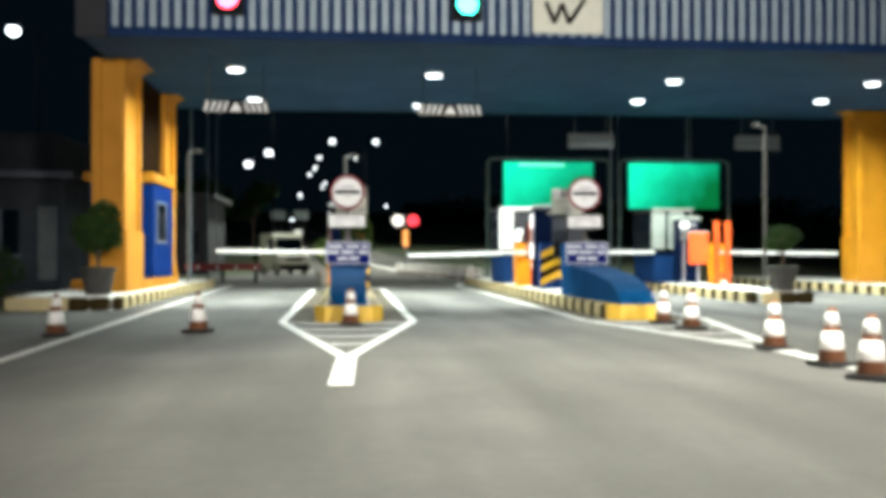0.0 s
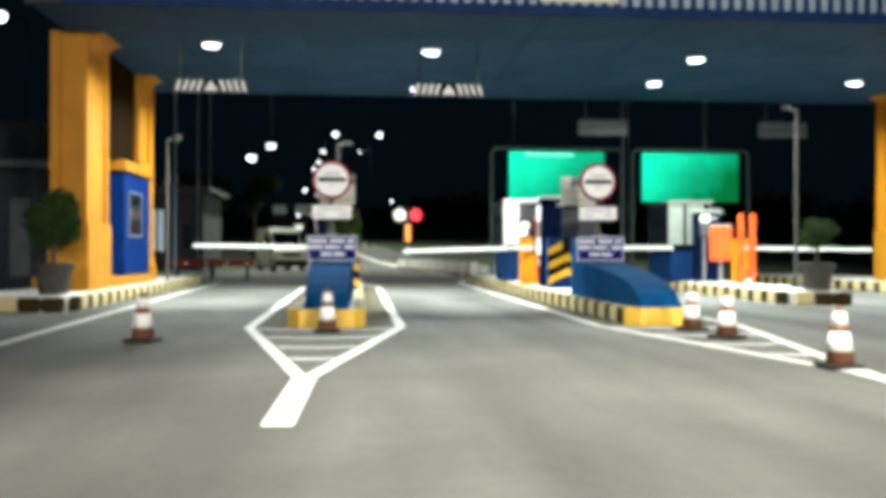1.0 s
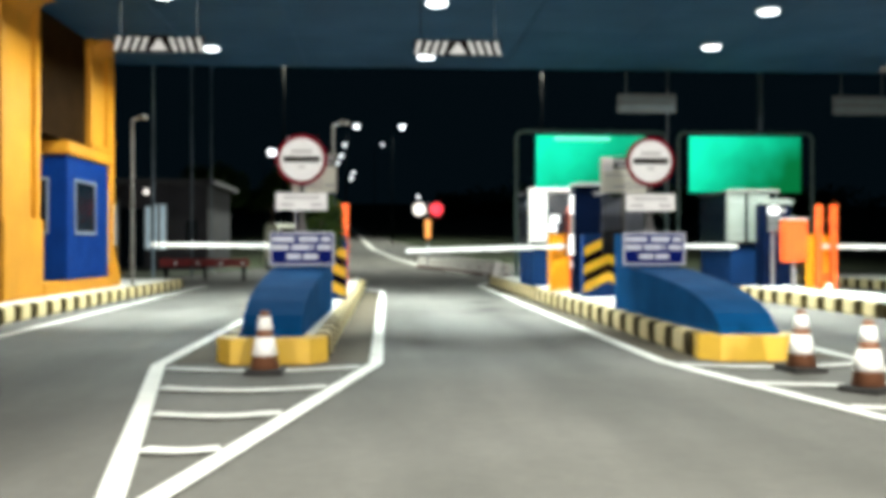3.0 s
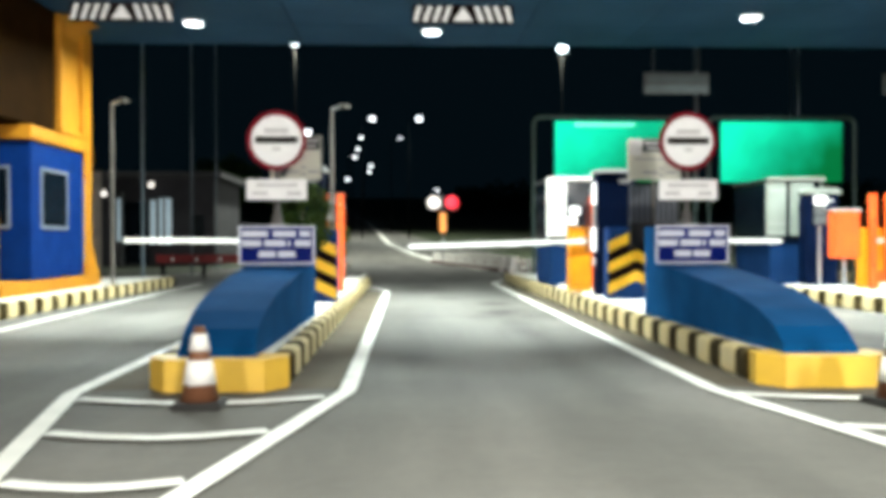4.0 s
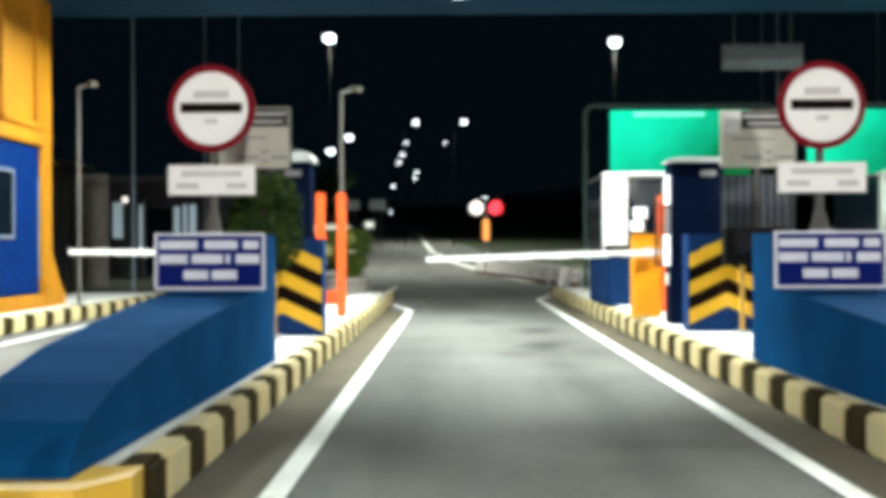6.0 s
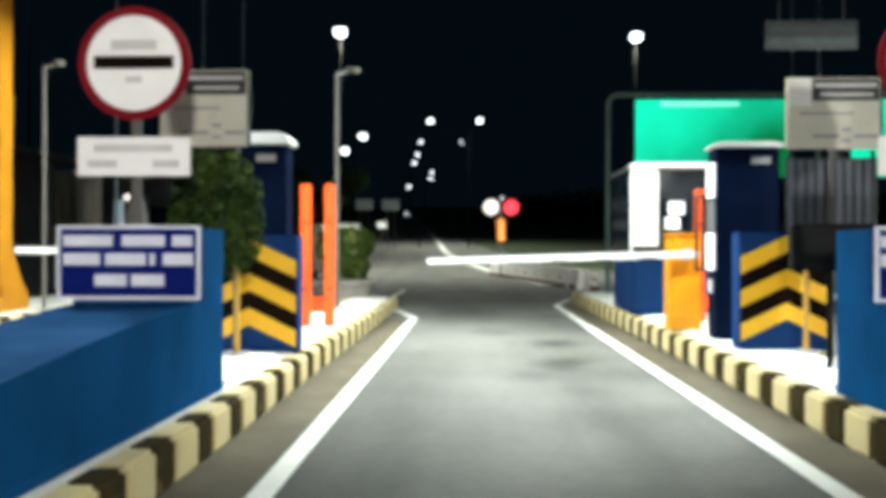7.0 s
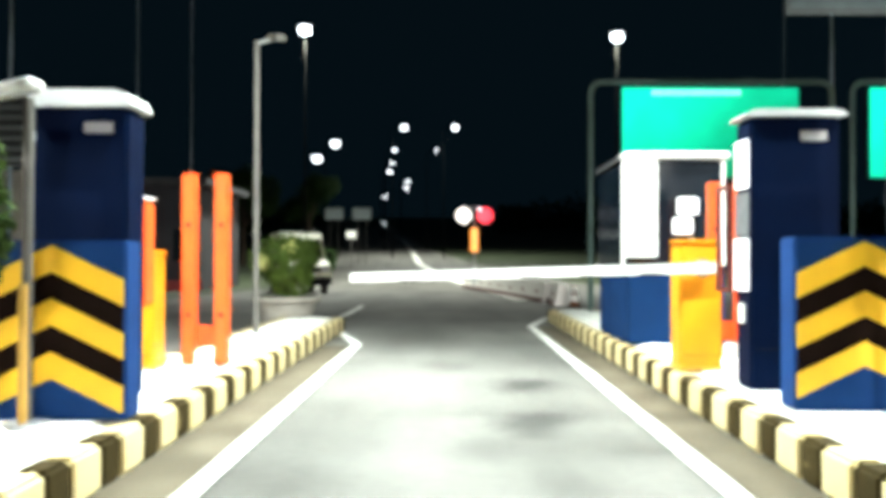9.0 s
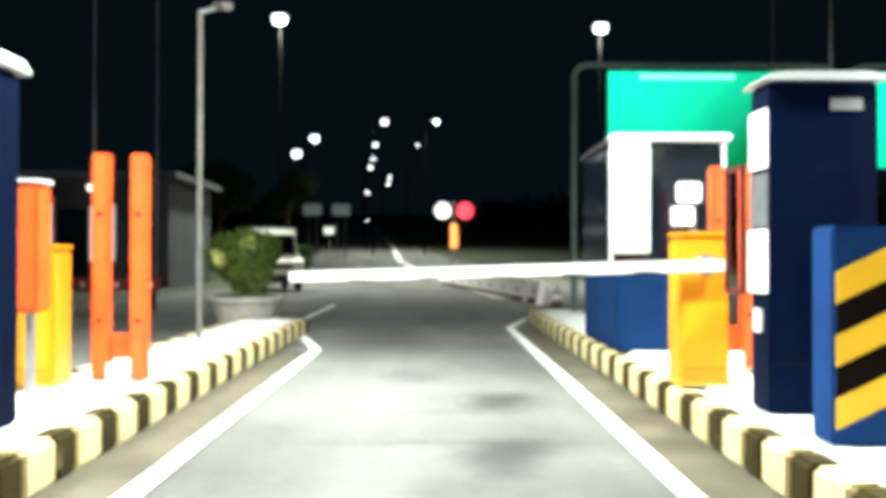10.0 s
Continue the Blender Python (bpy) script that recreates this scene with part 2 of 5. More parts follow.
LEAF_DARK = mat("leaf_dark_green", (0.030, 0.060, 0.014), (0.014, 0.032, 0.009), 0.75, 0, 5, 40, 0.1, spec=0.08)
# lamps and lit panels
LAMP = mat("lamp_lens_cool_white", (0.9, 0.9, 0.9), None, 0.4, 0, 6, 60, 0.0, (0.88, 0.95, 1.0), 9.0)
STREET = mat("street_lamp_lens", (0.9, 0.9, 0.9), None, 0.4, 0, 6, 60, 0.0, (0.82, 0.93, 1.0), 12.0)
FAR_STREET = mat("far_street_lamp_lens", (0.9, 0.9, 0.9), None, 0.4, 0, 6, 60, 0.0, (0.85, 0.94, 1.0), 6.0)
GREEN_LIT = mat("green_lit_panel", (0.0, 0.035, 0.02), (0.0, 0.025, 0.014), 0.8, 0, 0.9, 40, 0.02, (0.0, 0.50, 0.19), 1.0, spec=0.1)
GREEN_TUBE = mat("green_tube_lens", (0.6, 0.9, 0.8), None, 0.4, 0, 6, 60, 0.0, (0.22, 1.0, 0.80), 1.25)
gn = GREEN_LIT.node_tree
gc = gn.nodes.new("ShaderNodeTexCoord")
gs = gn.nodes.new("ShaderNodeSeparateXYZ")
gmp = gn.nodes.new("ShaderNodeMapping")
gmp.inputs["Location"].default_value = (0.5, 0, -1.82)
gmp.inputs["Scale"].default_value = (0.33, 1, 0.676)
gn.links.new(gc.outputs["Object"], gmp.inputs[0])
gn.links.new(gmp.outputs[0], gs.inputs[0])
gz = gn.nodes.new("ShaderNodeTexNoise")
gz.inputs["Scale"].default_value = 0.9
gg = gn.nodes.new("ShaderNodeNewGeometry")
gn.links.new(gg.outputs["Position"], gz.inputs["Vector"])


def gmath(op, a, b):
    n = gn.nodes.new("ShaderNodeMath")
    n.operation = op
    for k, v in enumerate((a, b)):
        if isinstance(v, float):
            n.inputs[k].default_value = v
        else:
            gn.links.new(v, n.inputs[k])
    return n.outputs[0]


# glow graded towards one upper end: painted tube light, on the tubeless panel too
tube_glow = gmath("ADD", gmath("MULTIPLY", gs.outputs[0], -1.05), gmath("ADD", gmath("MULTIPLY", gs.outputs[2], 0.55), gmath("MULTIPLY", gz.outputs[0], 0.9)))
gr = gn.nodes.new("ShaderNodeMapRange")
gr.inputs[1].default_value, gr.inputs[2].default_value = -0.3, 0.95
gn.links.new(tube_glow, gr.inputs[0])
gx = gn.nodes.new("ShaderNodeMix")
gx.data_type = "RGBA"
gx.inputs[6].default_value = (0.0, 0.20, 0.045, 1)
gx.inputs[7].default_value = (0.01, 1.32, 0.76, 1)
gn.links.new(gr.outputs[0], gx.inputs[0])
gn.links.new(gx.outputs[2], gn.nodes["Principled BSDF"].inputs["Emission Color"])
SIGNAL_RED = mat("signal_red_lens", (0.5, 0.02, 0.02), None, 0.3, 0, 6, 60, 0.0, (1.0, 0.05, 0.09), 18.0)
SIGNAL_GREEN = mat("signal_green_lens", (0.02, 0.5, 0.3), None, 0.3, 0, 6, 60, 0.0, (0.05, 1.0, 0.66), 14.0)
FAR_RED = mat("lit_red_disc", (0.5, 0.02, 0.02), None, 0.3, 0, 6, 60, 0.0, (1.0, 0.03, 0.06), 2.2)
FAR_WHITE = mat("lit_white_disc", (0.8, 0.8, 0.8), None, 0.3, 0, 6, 60, 0.0, (1.0, 0.93, 0.85), 1.8)
FAR_AMBER = mat("lit_amber_panel", (0.8, 0.4, 0.1), None, 0.3, 0, 6, 60, 0.0, (1.0, 0.45, 0.08), 1.2)
SCREEN = mat("lit_screen", (0.8, 0.8, 0.8), None, 0.3, 0, 6, 60, 0.0, (0.95, 0.97, 1.0), 1.1)
DOOR_LIT = mat("lit_doorway_panel", (0.6, 0.7, 0.8), None, 0.4, 0, 6, 60, 0.0, (0.62, 0.84, 0.92), 0.34)


# ---- mesh helpers ----
def box(bm, x0, y0, z0, x1, y1, z1):
    r = bmesh.ops.create_cube(bm, size=1)
    bmesh.ops.scale(bm, vec=(x1 - x0, y1 - y0, z1 - z0), verts=r["verts"])
    bmesh.ops.translate(bm, vec=((x0 + x1) / 2, (y0 + y1) / 2, (z0 + z1) / 2), verts=r["verts"])
    return r["verts"]


def cyl(bm, p, q, r0, r1=None, n=16):
    """A tapered round bar from p to q."""
    p, q = Vector(p), Vector(q)
    d = q - p
    r = bmesh.ops.create_cone(bm, cap_ends=True, segments=n, radius1=r0, radius2=r0 if r1 is None else r1, depth=d.length)
    m = Matrix.Translation((p + q) / 2) @ d.to_track_quat("Z", "Y").to_matrix().to_4x4()
    bmesh.ops.transform(bm, matrix=m, verts=r["verts"])
    return r["verts"]


def prism(bm, poly, z0, z1):
    """An upright prism over a plan polygon."""
    lo = [bm.verts.new((x, y, z0)) for x, y in poly]
    hi = [bm.verts.new((x, y, z1)) for x, y in poly]
    n = len(poly)
    bm.faces.new(lo[::-1])
    bm.faces.new(hi)
    for i in range(n):
        bm.faces.new((lo[i], lo[(i + 1) % n], hi[(i + 1) % n], hi[i]))
    return lo + hi


def extrude_x(bm, poly, x0, x1):
    """A prism along x over a (y, z) polygon."""
    a = [bm.verts.new((x0, y, z)) for y, z in poly]
    b = [bm.verts.new((x1, y, z)) for y, z in poly]
    n = len(poly)
    bm.faces.new(a)
    bm.faces.new(b[::-1])
    for i in range(n):
        bm.faces.new((a[(i + 1) % n], a[i], b[i], b[(i + 1) % n]))
    return a + b


def extrude_y(bm, poly, y0, y1):
    """A prism along y over an (x, z) polygon."""
    a = [bm.verts.new((x, y0, z)) for x, z in poly]
    b = [bm.verts.new((x, y1, z)) for x, z in poly]
    n = len(poly)
    bm.faces.new(a)
    bm.faces.new(b[::-1])
    for i in range(n):
        bm.faces.new((a[(i + 1) % n], a[i], b[i], b[(i + 1) % n]))
    return a + b


def bevel(bm, w, seg=2, angle=30):
    es = [e for e in bm.edges if len(e.link_faces) == 2 and e.calc_face_angle(0) > radians(angle)]
    bmesh.ops.bevel(bm, geom=es, offset=w, segments=seg, affect="EDGES", clamp_overlap=True)


def part(name, bm, material, parent=None, label="", smooth=False):
    """Links a bmesh as one mesh object, under a thing or a part if given."""
    bmesh.ops.recalc_face_normals(bm, faces=bm.faces)
    me = bpy.data.meshes.new(name)
    bm.to_mesh(me)
    bm.free()
    me.materials.append(material)
    if smooth:
        for p in me.polygons:
            p.use_smooth = True
    ob = new(name, me)
    if parent is not None:
        ob.parent = parent
    if label:
        tagged(ob, label)
    return ob


def boxpart(name, dims, material, parent=None, label="", bev=0.006, seg=2):
    bm = bmesh.new()
    box(bm, *dims)
    if bev:
        bevel(bm, bev, seg)
    return part(name, bm, material, parent, label)


def tubepart(name, p, q, r, material, parent=None, label="", n=14, r1=None):
    bm = bmesh.new()
    cyl(bm, p, q, r, r1, n)
    return part(name, bm, material, parent, label, smooth=False)


def thing(name, x, y, z, label, category, group="", kind=""):
    ob = new(name)
    ob.location = (x, y, z)
    return tagged(ob, label, category, group, kind)


def piece(name, me, parent, m):
    ob = new(name, me)
    ob.parent = parent
    ob.matrix_local = m
    return ob


def mesh_of(bm, material):
    bmesh.ops.recalc_face_normals(bm, faces=bm.faces)
    me = bpy.data.meshes.new("piece")
    bm.to_mesh(me)
    bm.free()
    me.materials.append(material)
    return me


# ---- ground, road and pavement ----
def ground_z(y):
    """Level to the toll gate's exit, then a long rise."""
    t = max(0.0, y - 62.0)
    return 0.05 * t * t / (t + 14.0)


def strip(name, rows, material, lift, parent=None):
    """A sheet between x0 and x1 at each y, laid on the ground."""
    bm = bmesh.new()
    prev = None
    for y, x0, x1 in rows:
        n = 6
        cur = [bm.verts.new((x0 + (x1 - x0) * i / n, y, ground_z(y) + lift)) for i in range(n + 1)]
        if prev:
            for i in range(n):
                bm.faces.new((prev[i], prev[i + 1], cur[i + 1], cur[i]))
        prev = cur
    return part(name, bm, material, parent)


YS = [-500, -90, -40, 0, 20, 40, 58, 62, 66, 70, 76, 84, 94, 106, 120, 140, 165, 200, 250, 320, 420, 560, 800, 1200]
tagged(strip("ground", [(y, -500, 500) for y in YS], SOIL, -0.03), "dark soil and grass verge beyond the road", "ground", kind="structure")
tagged(strip("road", [(-500, -9, 26), (-90, -9, 26), (0, -7, 20), (20, -5.5, 18), (40, -5.5, 18), (58, -4, 14), (62, -3.6, 12.5), (66, -3.6, 11), (70, -3.8, 10), (76, -4, 9), (84, -4.6, 7.5), (94, -5.4, 5.5), (106, -6.5, 4),
                      (120, -8, 2), (140, -10, 0), (165, -13, -2), (200, -17, -5), (250, -22, -9), (320, -30, -15)], ASPHALT, 0.0), "worn grey asphalt carriageway of the toll plaza", "road", kind="structure")

# ---- road markings ----
def marking(name, lines, label, width=0.13, lift=0.009):
    root = thing(name, 0, 0, 0, label, "road marking", kind="structure")
    for k, pts in enumerate(lines):
        w = width
        if len(pts[0]) == 1:
            w, pts = pts[0][0], pts[1:]
        bm = bmesh.new()
        vs = []
        for i, p in enumerate(pts):
            p = Vector(p)
            a = (Vector(pts[i]) - Vector(pts[i - 1])).normalized() if i else None
            b = (Vector(pts[i + 1]) - Vector(pts[i])).normalized() if i + 1 < len(pts) else None
            d = (a + b).normalized() if a and b else (a or b)
            n = Vector((-d.y, d.x)) * w / 2
            if a and b:
                n = n / max(0.5, d.dot(a))
            vs.append((bm.verts.new((p.x + n.x, p.y + n.y, ground_z(p.y) + lift + 0.004 * (k % 3 if k < 3 else 3))), bm.verts.new((p.x - n.x, p.y - n.y, ground_z(p.y) + lift + 0.004 * (k % 3 if k < 3 else 3)))))
        for i in range(len(vs) - 1):
            bm.faces.new((vs[i][0], vs[i][1], vs[i + 1][1], vs[i + 1][0]))
        part("painted_line", bm, LINE, root)
    return root


for cx in (1.62, 6.42):
    half = 1.03
    rows = [[(0.2,), (cx - 0.05, 10.05), (cx, 12.25)],
            [(0.13,), (cx, 12.0), (cx - half, 17.3), (cx - half - 0.05, 31.7)],
            [(0.13,), (cx, 12.0), (cx + half, 17.3), (cx + half, 31.7)]]
    if cx > 5:
        rows[1] = [(0.13,), (cx, 12.0), (5.45, 17.3), (5.44, 35.6), (6.55, 40.6)]
    else:
        rows[2].extend([(1.66, 36.0), (1.66, 43.0)])
    for y in (13.5, 14.6, 15.75, 16.95):
        w = half * (y - 12.0) / 5.3 - 0.08
        rows.append([(0.13,), (cx - w, y + 0.08 * w), (cx - 0.5 * w, y - 0.10 * w), (cx, y - 0.19 * w), (cx + 0.4 * w, y - 0.14 * w), (cx + w, y + 0.08 * w)])
    marking("road_marking", rows, "white painted diamond hatching round a toll island")
marking("road_marking", [[(0.13,), (-1.75, 4.0), (-1.85, 12.7), (-2.08, 19.7), (-2.34, 29.0), (-2.5, 36.0)]], "white painted edge line beside the kerb")
marking("road_marking", [[(0.5,), (6.2, 47.0), (4.9, 64.0), (3.4, 75), (1.6, 90), (0.2, 112), (-1.6, 138), (-4.1, 170), (-6.2, 190)]], "white painted edge line curving up the rise", lift=0.02)


for x0, x1, y1 in ((2.16, 2.57, 31.6), (5.53, 5.90, 35.5), (0.66, 1.08, 31.6), (6.95, 7.33, 31.6)):
    tagged(strip("gutter", [(17.45, x0, x1), (24, x0, x1), (y1, x0, x1)], GUTTER, 0.005), "sandy gutter strip between edge line and kerb", "gutter", kind="structure")


# ---- toll islands ----
def kerb_mesh(material, w, l, h):
    bm = bmesh.new()
    box(bm, -w / 2, -l / 2, 0, w / 2, l / 2, h)
    bevel(bm, 0.025, 2)
    return mesh_of(bm, material)


KB, KY = 0.29, 0.39
STONES = [kerb_mesh(m, 0.17, l - 0.012, 0.25) for m, l in ((KERB_BLACK, KB), (KERB_YELLOW, KY))]
CORNER = kerb_mesh(KERB_BLACK, 0.17, KY - 0.012, 0.25)


def island(cx, half, y0, y1, label, nose=True, top=0.27):
    root = thing("traffic_island", cx, y0, 0, label, "traffic island", "toll islands", kind="structure")
    bm = bmesh.new()
    if nose:
        poly = [(-half + 0.18, 0.2), (half - 0.18, 0.2), (half - 0.16, y1 - y0 - 0.5), (half - 0.5, y1 - y0 - 0.12), (-half + 0.5, y1 - y0 - 0.12), (-half + 0.16, y1 - y0 - 0.5)]
    else:
        poly = [(-half + 0.18, 0.1), (half - 0.18, 0.1), (half - 0.18, y1 - y0 - 0.1), (-half + 0.18, y1 - y0 - 0.1)]
    prism(bm, poly, 0, 0.24)
    part("platform", bm, PLATFORM, root)
    # raised working deck behind the crash nose
    bm = bmesh.new()
    prism(bm, [(-half + 0.24, 4.6 if nose else 0.3), (half - 0.24, 4.6 if nose else 0.3), (half - 0.24, y1 - y0 - 0.8), (-half + 0.24, y1 - y0 - 0.8)], 0.235, top)
    part("deck", bm, PLATFORM, root)
    if nose:
        bm = bmesh.new()
        prism(bm, [(-half, 0.22), (-half + 0.16, 0), (half - 0.16, 0), (half, 0.22), (half - 0.02, 0.42), (-half + 0.02, 0.42)], 0, 0.25)
        bevel(bm, 0.03)
        part("kerb_nose", bm, KERB_NOSE, root, "solid yellow painted nose of the kerb")
    def row(length):
        """Stones end to end: index of the mesh and the middle of each."""
        at, i, out = 0.0, 0, []
        while at + (KB, KY)[i % 2] < length:
            l = (KB, KY)[i % 2]
            out.append((i % 2, at + l / 2))
            at, i = at + l, i + 1
        return out

    for s in (-1, 1):
        for i, at in row(y1 - y0 - 0.45):
            piece("kerb_stone", STONES[i], root, pose(s * (half - 0.085), 0.43 + at, 0, 0, 0, random.uniform(-0.7, 0.7)))
    if not nose:
        for k in range(int((2 * half - 0.2) / KY)):
            at = (k + 0.5) * KY
            piece("kerb_stone", CORNER if at > 2 * half - 1.0 else STONES[1], root, pose(-half + 0.12 + at, 0.1, 0, 0, 0, 90))
    return root


DECK = 0.27
island(1.63, 0.54, 17.38, 34.6, "raised toll island with black and yellow kerb and yellow nose")
island(6.42, 0.52, 17.38, 37.4, "raised toll island with black and yellow kerb and yellow nose")
island(11.3, 0.72, 22.2, 37.4, "raised toll island with black and faded yellow kerb", nose=False)
island(-3.95, 1.1, 21.0, 35.0, "raised side island with black and yellow kerb carrying yellow columns", nose=False, top=0.27)
island(17.4, 1.5, 21.0, 38.0, "raised side island with black and yellow kerb carrying yellow columns", nose=False, top=0.27)


# ---- crash housing with blue notice board and round sign on a post ----
def bars(name, rows, y, material, parent):
    """Unreadable lettering as plain bars: x0, x1, z0, z1."""
    for x0, x1, z0, z1 in rows:
        boxpart(name, (x0, y - 0.003, z0, x1, y + 0.003, z1), material, parent, bev=0)


def crash_housing(cx):
    h = thing("crash_housing", cx, 17.5, 0.25, "blue painted sloping concrete crash nose on the island", "crash barrier", "crash noses")
    bm = bmesh.new()
    prof = [(0.05, 0.0), (0.09, 0.07), (0.28, 0.20), (0.62, 0.32), (1.2, 0.43), (1.95, 0.505), (2.7, 0.57), (3.4, 0.61), (3.55, 0.61), (3.55, 1.07), (4.2, 1.07), (4.2, 0.0)]
    extrude_x(bm, prof, -0.37, 0.37)
    # narrower top, sloping flanks
    for v in bm.verts:
        if v.co.z > 0.05 and v.co.y < 3.45:
            v.co.x *= 0.95
        v.co.x *= 0.83 + 0.17 * min(1.0, v.co.y / 3.0)
    bevel(bm, 0.03, 2)
    part("body", bm, BLUE, h)
    b = boxpart("notice_board", (-0.43, 3.47, 0.64, 0.43, 3.52, 1.08), SIGN_BLUE, h, "blue notice board with pale lettering and border", 0.004)
    for d in ((-0.43, 0.64, 0.43, 0.66), (-0.43, 1.06, 0.43, 1.08), (-0.43, 0.66, -0.41, 1.06), (0.41, 0.66, 0.43, 1.06)):
        boxpart("border", (d[0], 3.455, d[1], d[2], 3.475, d[3]), PALE_INK, b, bev=0)
    bars("lettering", [(-0.395, -0.10, 0.957, 1.022), (-0.04, 0.215, 0.957, 1.022), (0.26, 0.38, 0.957, 1.022), (-0.395, -0.175, 0.845, 0.915), (-0.14, 0.10, 0.845, 0.915), (0.125, 0.155, 0.845, 0.915), (0.205, 0.385, 0.845, 0.915), (-0.205, -0.015, 0.72, 0.79), (0.015, 0.21, 0.72, 0.79)], 3.467, PALE_INK, b)
    s = thing("no_entry_sign", cx - 0.015, 21.14, 1.32, "round white sign with red rim above a white plate", "road sign", "lane signs")
    tubepart("post", (0, 0, 0), (0, 0, 1.25), 0.032, POLE_GREY, s)
    tubepart("post_foot", (0, 0, 0.02), (0, 0, 0.2), 0.075, POLE_GREY, s, r1=0.033)
    boxpart("base_plate", (-0.09, -0.09, 0, 0.09, 0.09, 0.02), STEEL, s)
    bm = bmesh.new()
    cyl(bm, (0, -0.05, 1.0), (0, -0.035, 1.0), 0.345, n=48)
    part("rim_disc", bm, SIGN_RED, s, "red rim of the round sign")
    bm = bmesh.new()
    cyl(bm, (0, -0.058, 1.0), (0, -0.051, 1.0), 0.29, n=48)
    part("face_disc", bm, SIGN_WHITE, s, "white face of the round sign")
    bm = bmesh.new()
    box(bm, -0.245, -0.064, 0.965, 0.245, -0.0585, 1.043)
    bevel(bm, 0.02)
    part("bar", bm, INK, s, "black bar across the sign")
    bars("lettering", [(-0.14, 0.14, 1.08, 1.14), (-0.05, 0.05, 0.88, 0.92)], -0.06, FADED_INK, s)
    p = boxpart("lower_plate", (-0.345, -0.06, 0.315, 0.345, -0.045, 0.55), SIGN_WHITE, s, "white plate under the round sign", 0.004)
    bars("lettering", [(-0.24, 0.24, 0.46, 0.505), (-0.28, -0.10, 0.365, 0.41), (0.12, 0.28, 0.365, 0.41)], -0.0625, FADED_INK, p)


crash_housing(1.615)
crash_housing(6.42)


# ---- cream boards ----
def cream_board(px, x0, x1, y, lift=0.0):
    t = thing("notice_board", px, y, DECK + lift, "cream notice board with dark striped heading on a slim grey post", "sign", "cream boards")
    a, b = x0 - px, x1 - px
    tubepart("post", (0, 0.08, -lift), (0, 0.08, 2.27), 0.02, POLE_GREY, t)
    bm = bmesh.new()
    cyl(bm, (0, 0.08, -lift), (0, 0.08, 0.04 - lift), 0.09, 0.05)
    part("foot", bm, STEEL, t)
    boxpart("clamp", (-0.04, 0.057, 1.95, 0.04, 0.1, 2.0), STEEL, t, "steel pole clamp", 0.004)
    board = boxpart("board", (a, 0.03, 1.72, b, 0.055, 2.28), BEIGE, t, "", 0.005)
    boxpart("heading", (a + 0.2, 0.022, 2.1, b - 0.01, 0.029, 2.27), SIGN_BACK, board, "dark heading band", 0)
    boxpart("emblem_patch", (a + 0.02, 0.022, 2.06, a + 0.19, 0.029, 2.27), SIGN_WHITE, board, "pale square patch", 0)
    boxpart("edge_strip", (b + 0.001, 0.026, 1.72, b + 0.018, 0.058, 2.28), SIGN_BACK, board, "", 0)
    bars("lettering", [(a + 0.22, b - 0.03, 2.205, 2.235), (a + 0.26, b - 0.06, 2.135, 2.16)], 0.018, FADED_INK, board)
    m = (a + b) / 2 + 0.1
    bars("lettering", [(m - 0.26, m - 0.06, 1.805, 1.835), (m + 0.06, b - 0.02, 1.805, 1.835), (m - 0.035, m + 0.035, 1.86, 1.885), (m - 0.035, m + 0.035, 1.775, 1.8), (a + 0.10, b - 0.2, 1.99, 2.01)], 0.0265, GREY_INK, board)


def louvre(x0, x1, y):
    t = thing("louvre_panel", x0, y, DECK, "grey louvred equipment panel on two slim legs", "panel")
    w = x1 - x0
    for x in (w * 0.6, w - 0.03):
        tubepart("leg", (x, 0.02, 0), (x, 0.02, 1.72), 0.016, DARK, t)
    boxpart("backing", (0.0, 0.0, 1.08, w, 0.018, 1.66), SIGN_BACK, t, "", 0.003)
    for i in range(int(w / 0.075)):
        boxpart("louvre", (0.015 + i * 0.075, -0.02, 1.10, 0.055 + i * 0.075, -0.001, 1.64), LOUVRE, t, "", 0.004)
    b = thing("junction_box", x0 - 0.02, y - 0.16, DECK, "black junction box on a slim post before the chevron block", "junction box")
    tubepart("leg", (0.3, 0.0, 0), (0.3, 0.0, 0.76), 0.02, DARK, b)
    boxpart("box", (0.0, -0.05, 0.76, 0.64, 0.07, 1.13), DARK, b, "", 0.015)
    boxpart("lid", (0.02, -0.06, 0.78, 0.62, -0.052, 1.11), DARK, b, "", 0.004)


cp = thing("camera_post", 1.575, 23.67, DECK, "grey post with a tilted white camera housing and black slatted box", "camera post")
tubepart("post", (0, 0, 0), (0, 0, 1.86), 0.03, POLE_GREY, cp)
boxpart("base_plate", (-0.1, -0.1, 0, 0.1, 0.1, 0.02), STEEL, cp)
bm = bmesh.new()
box(bm, -0.19, -0.09, -0.035, 0.09, 0.09, 0.035)
bevel(bm, 0.02, 3)
bmesh.ops.transform(bm, matrix=pose(-0.03, 0, 1.92, 0, -14, 0), verts=bm.verts)
part("camera_housing", bm, WHITE, cp, "tilted white camera housing")
sb = boxpart("slatted_box", (-0.37, 0.045, 1.48, -0.04, 0.19, 1.87), DARK, cp, "black slatted box", 0.012)
for k in range(6):
    boxpart("slat", (-0.34, 0.025, 1.50 + 0.06 * k, -0.05, 0.043, 1.525 + 0.06 * k), SIGN_BACK, sb, "", 0.003)
boxpart("bracket", (-0.04, 0.03, 1.62, 0.0, 0.1, 1.68), STEEL, cp)
cream_board(1.5, 1.35, 2.0, 22.27, -0.04)
cream_board(6.5, 6.13, 6.86, 22.9)
louvre(6.17, 6.89, 23.05)


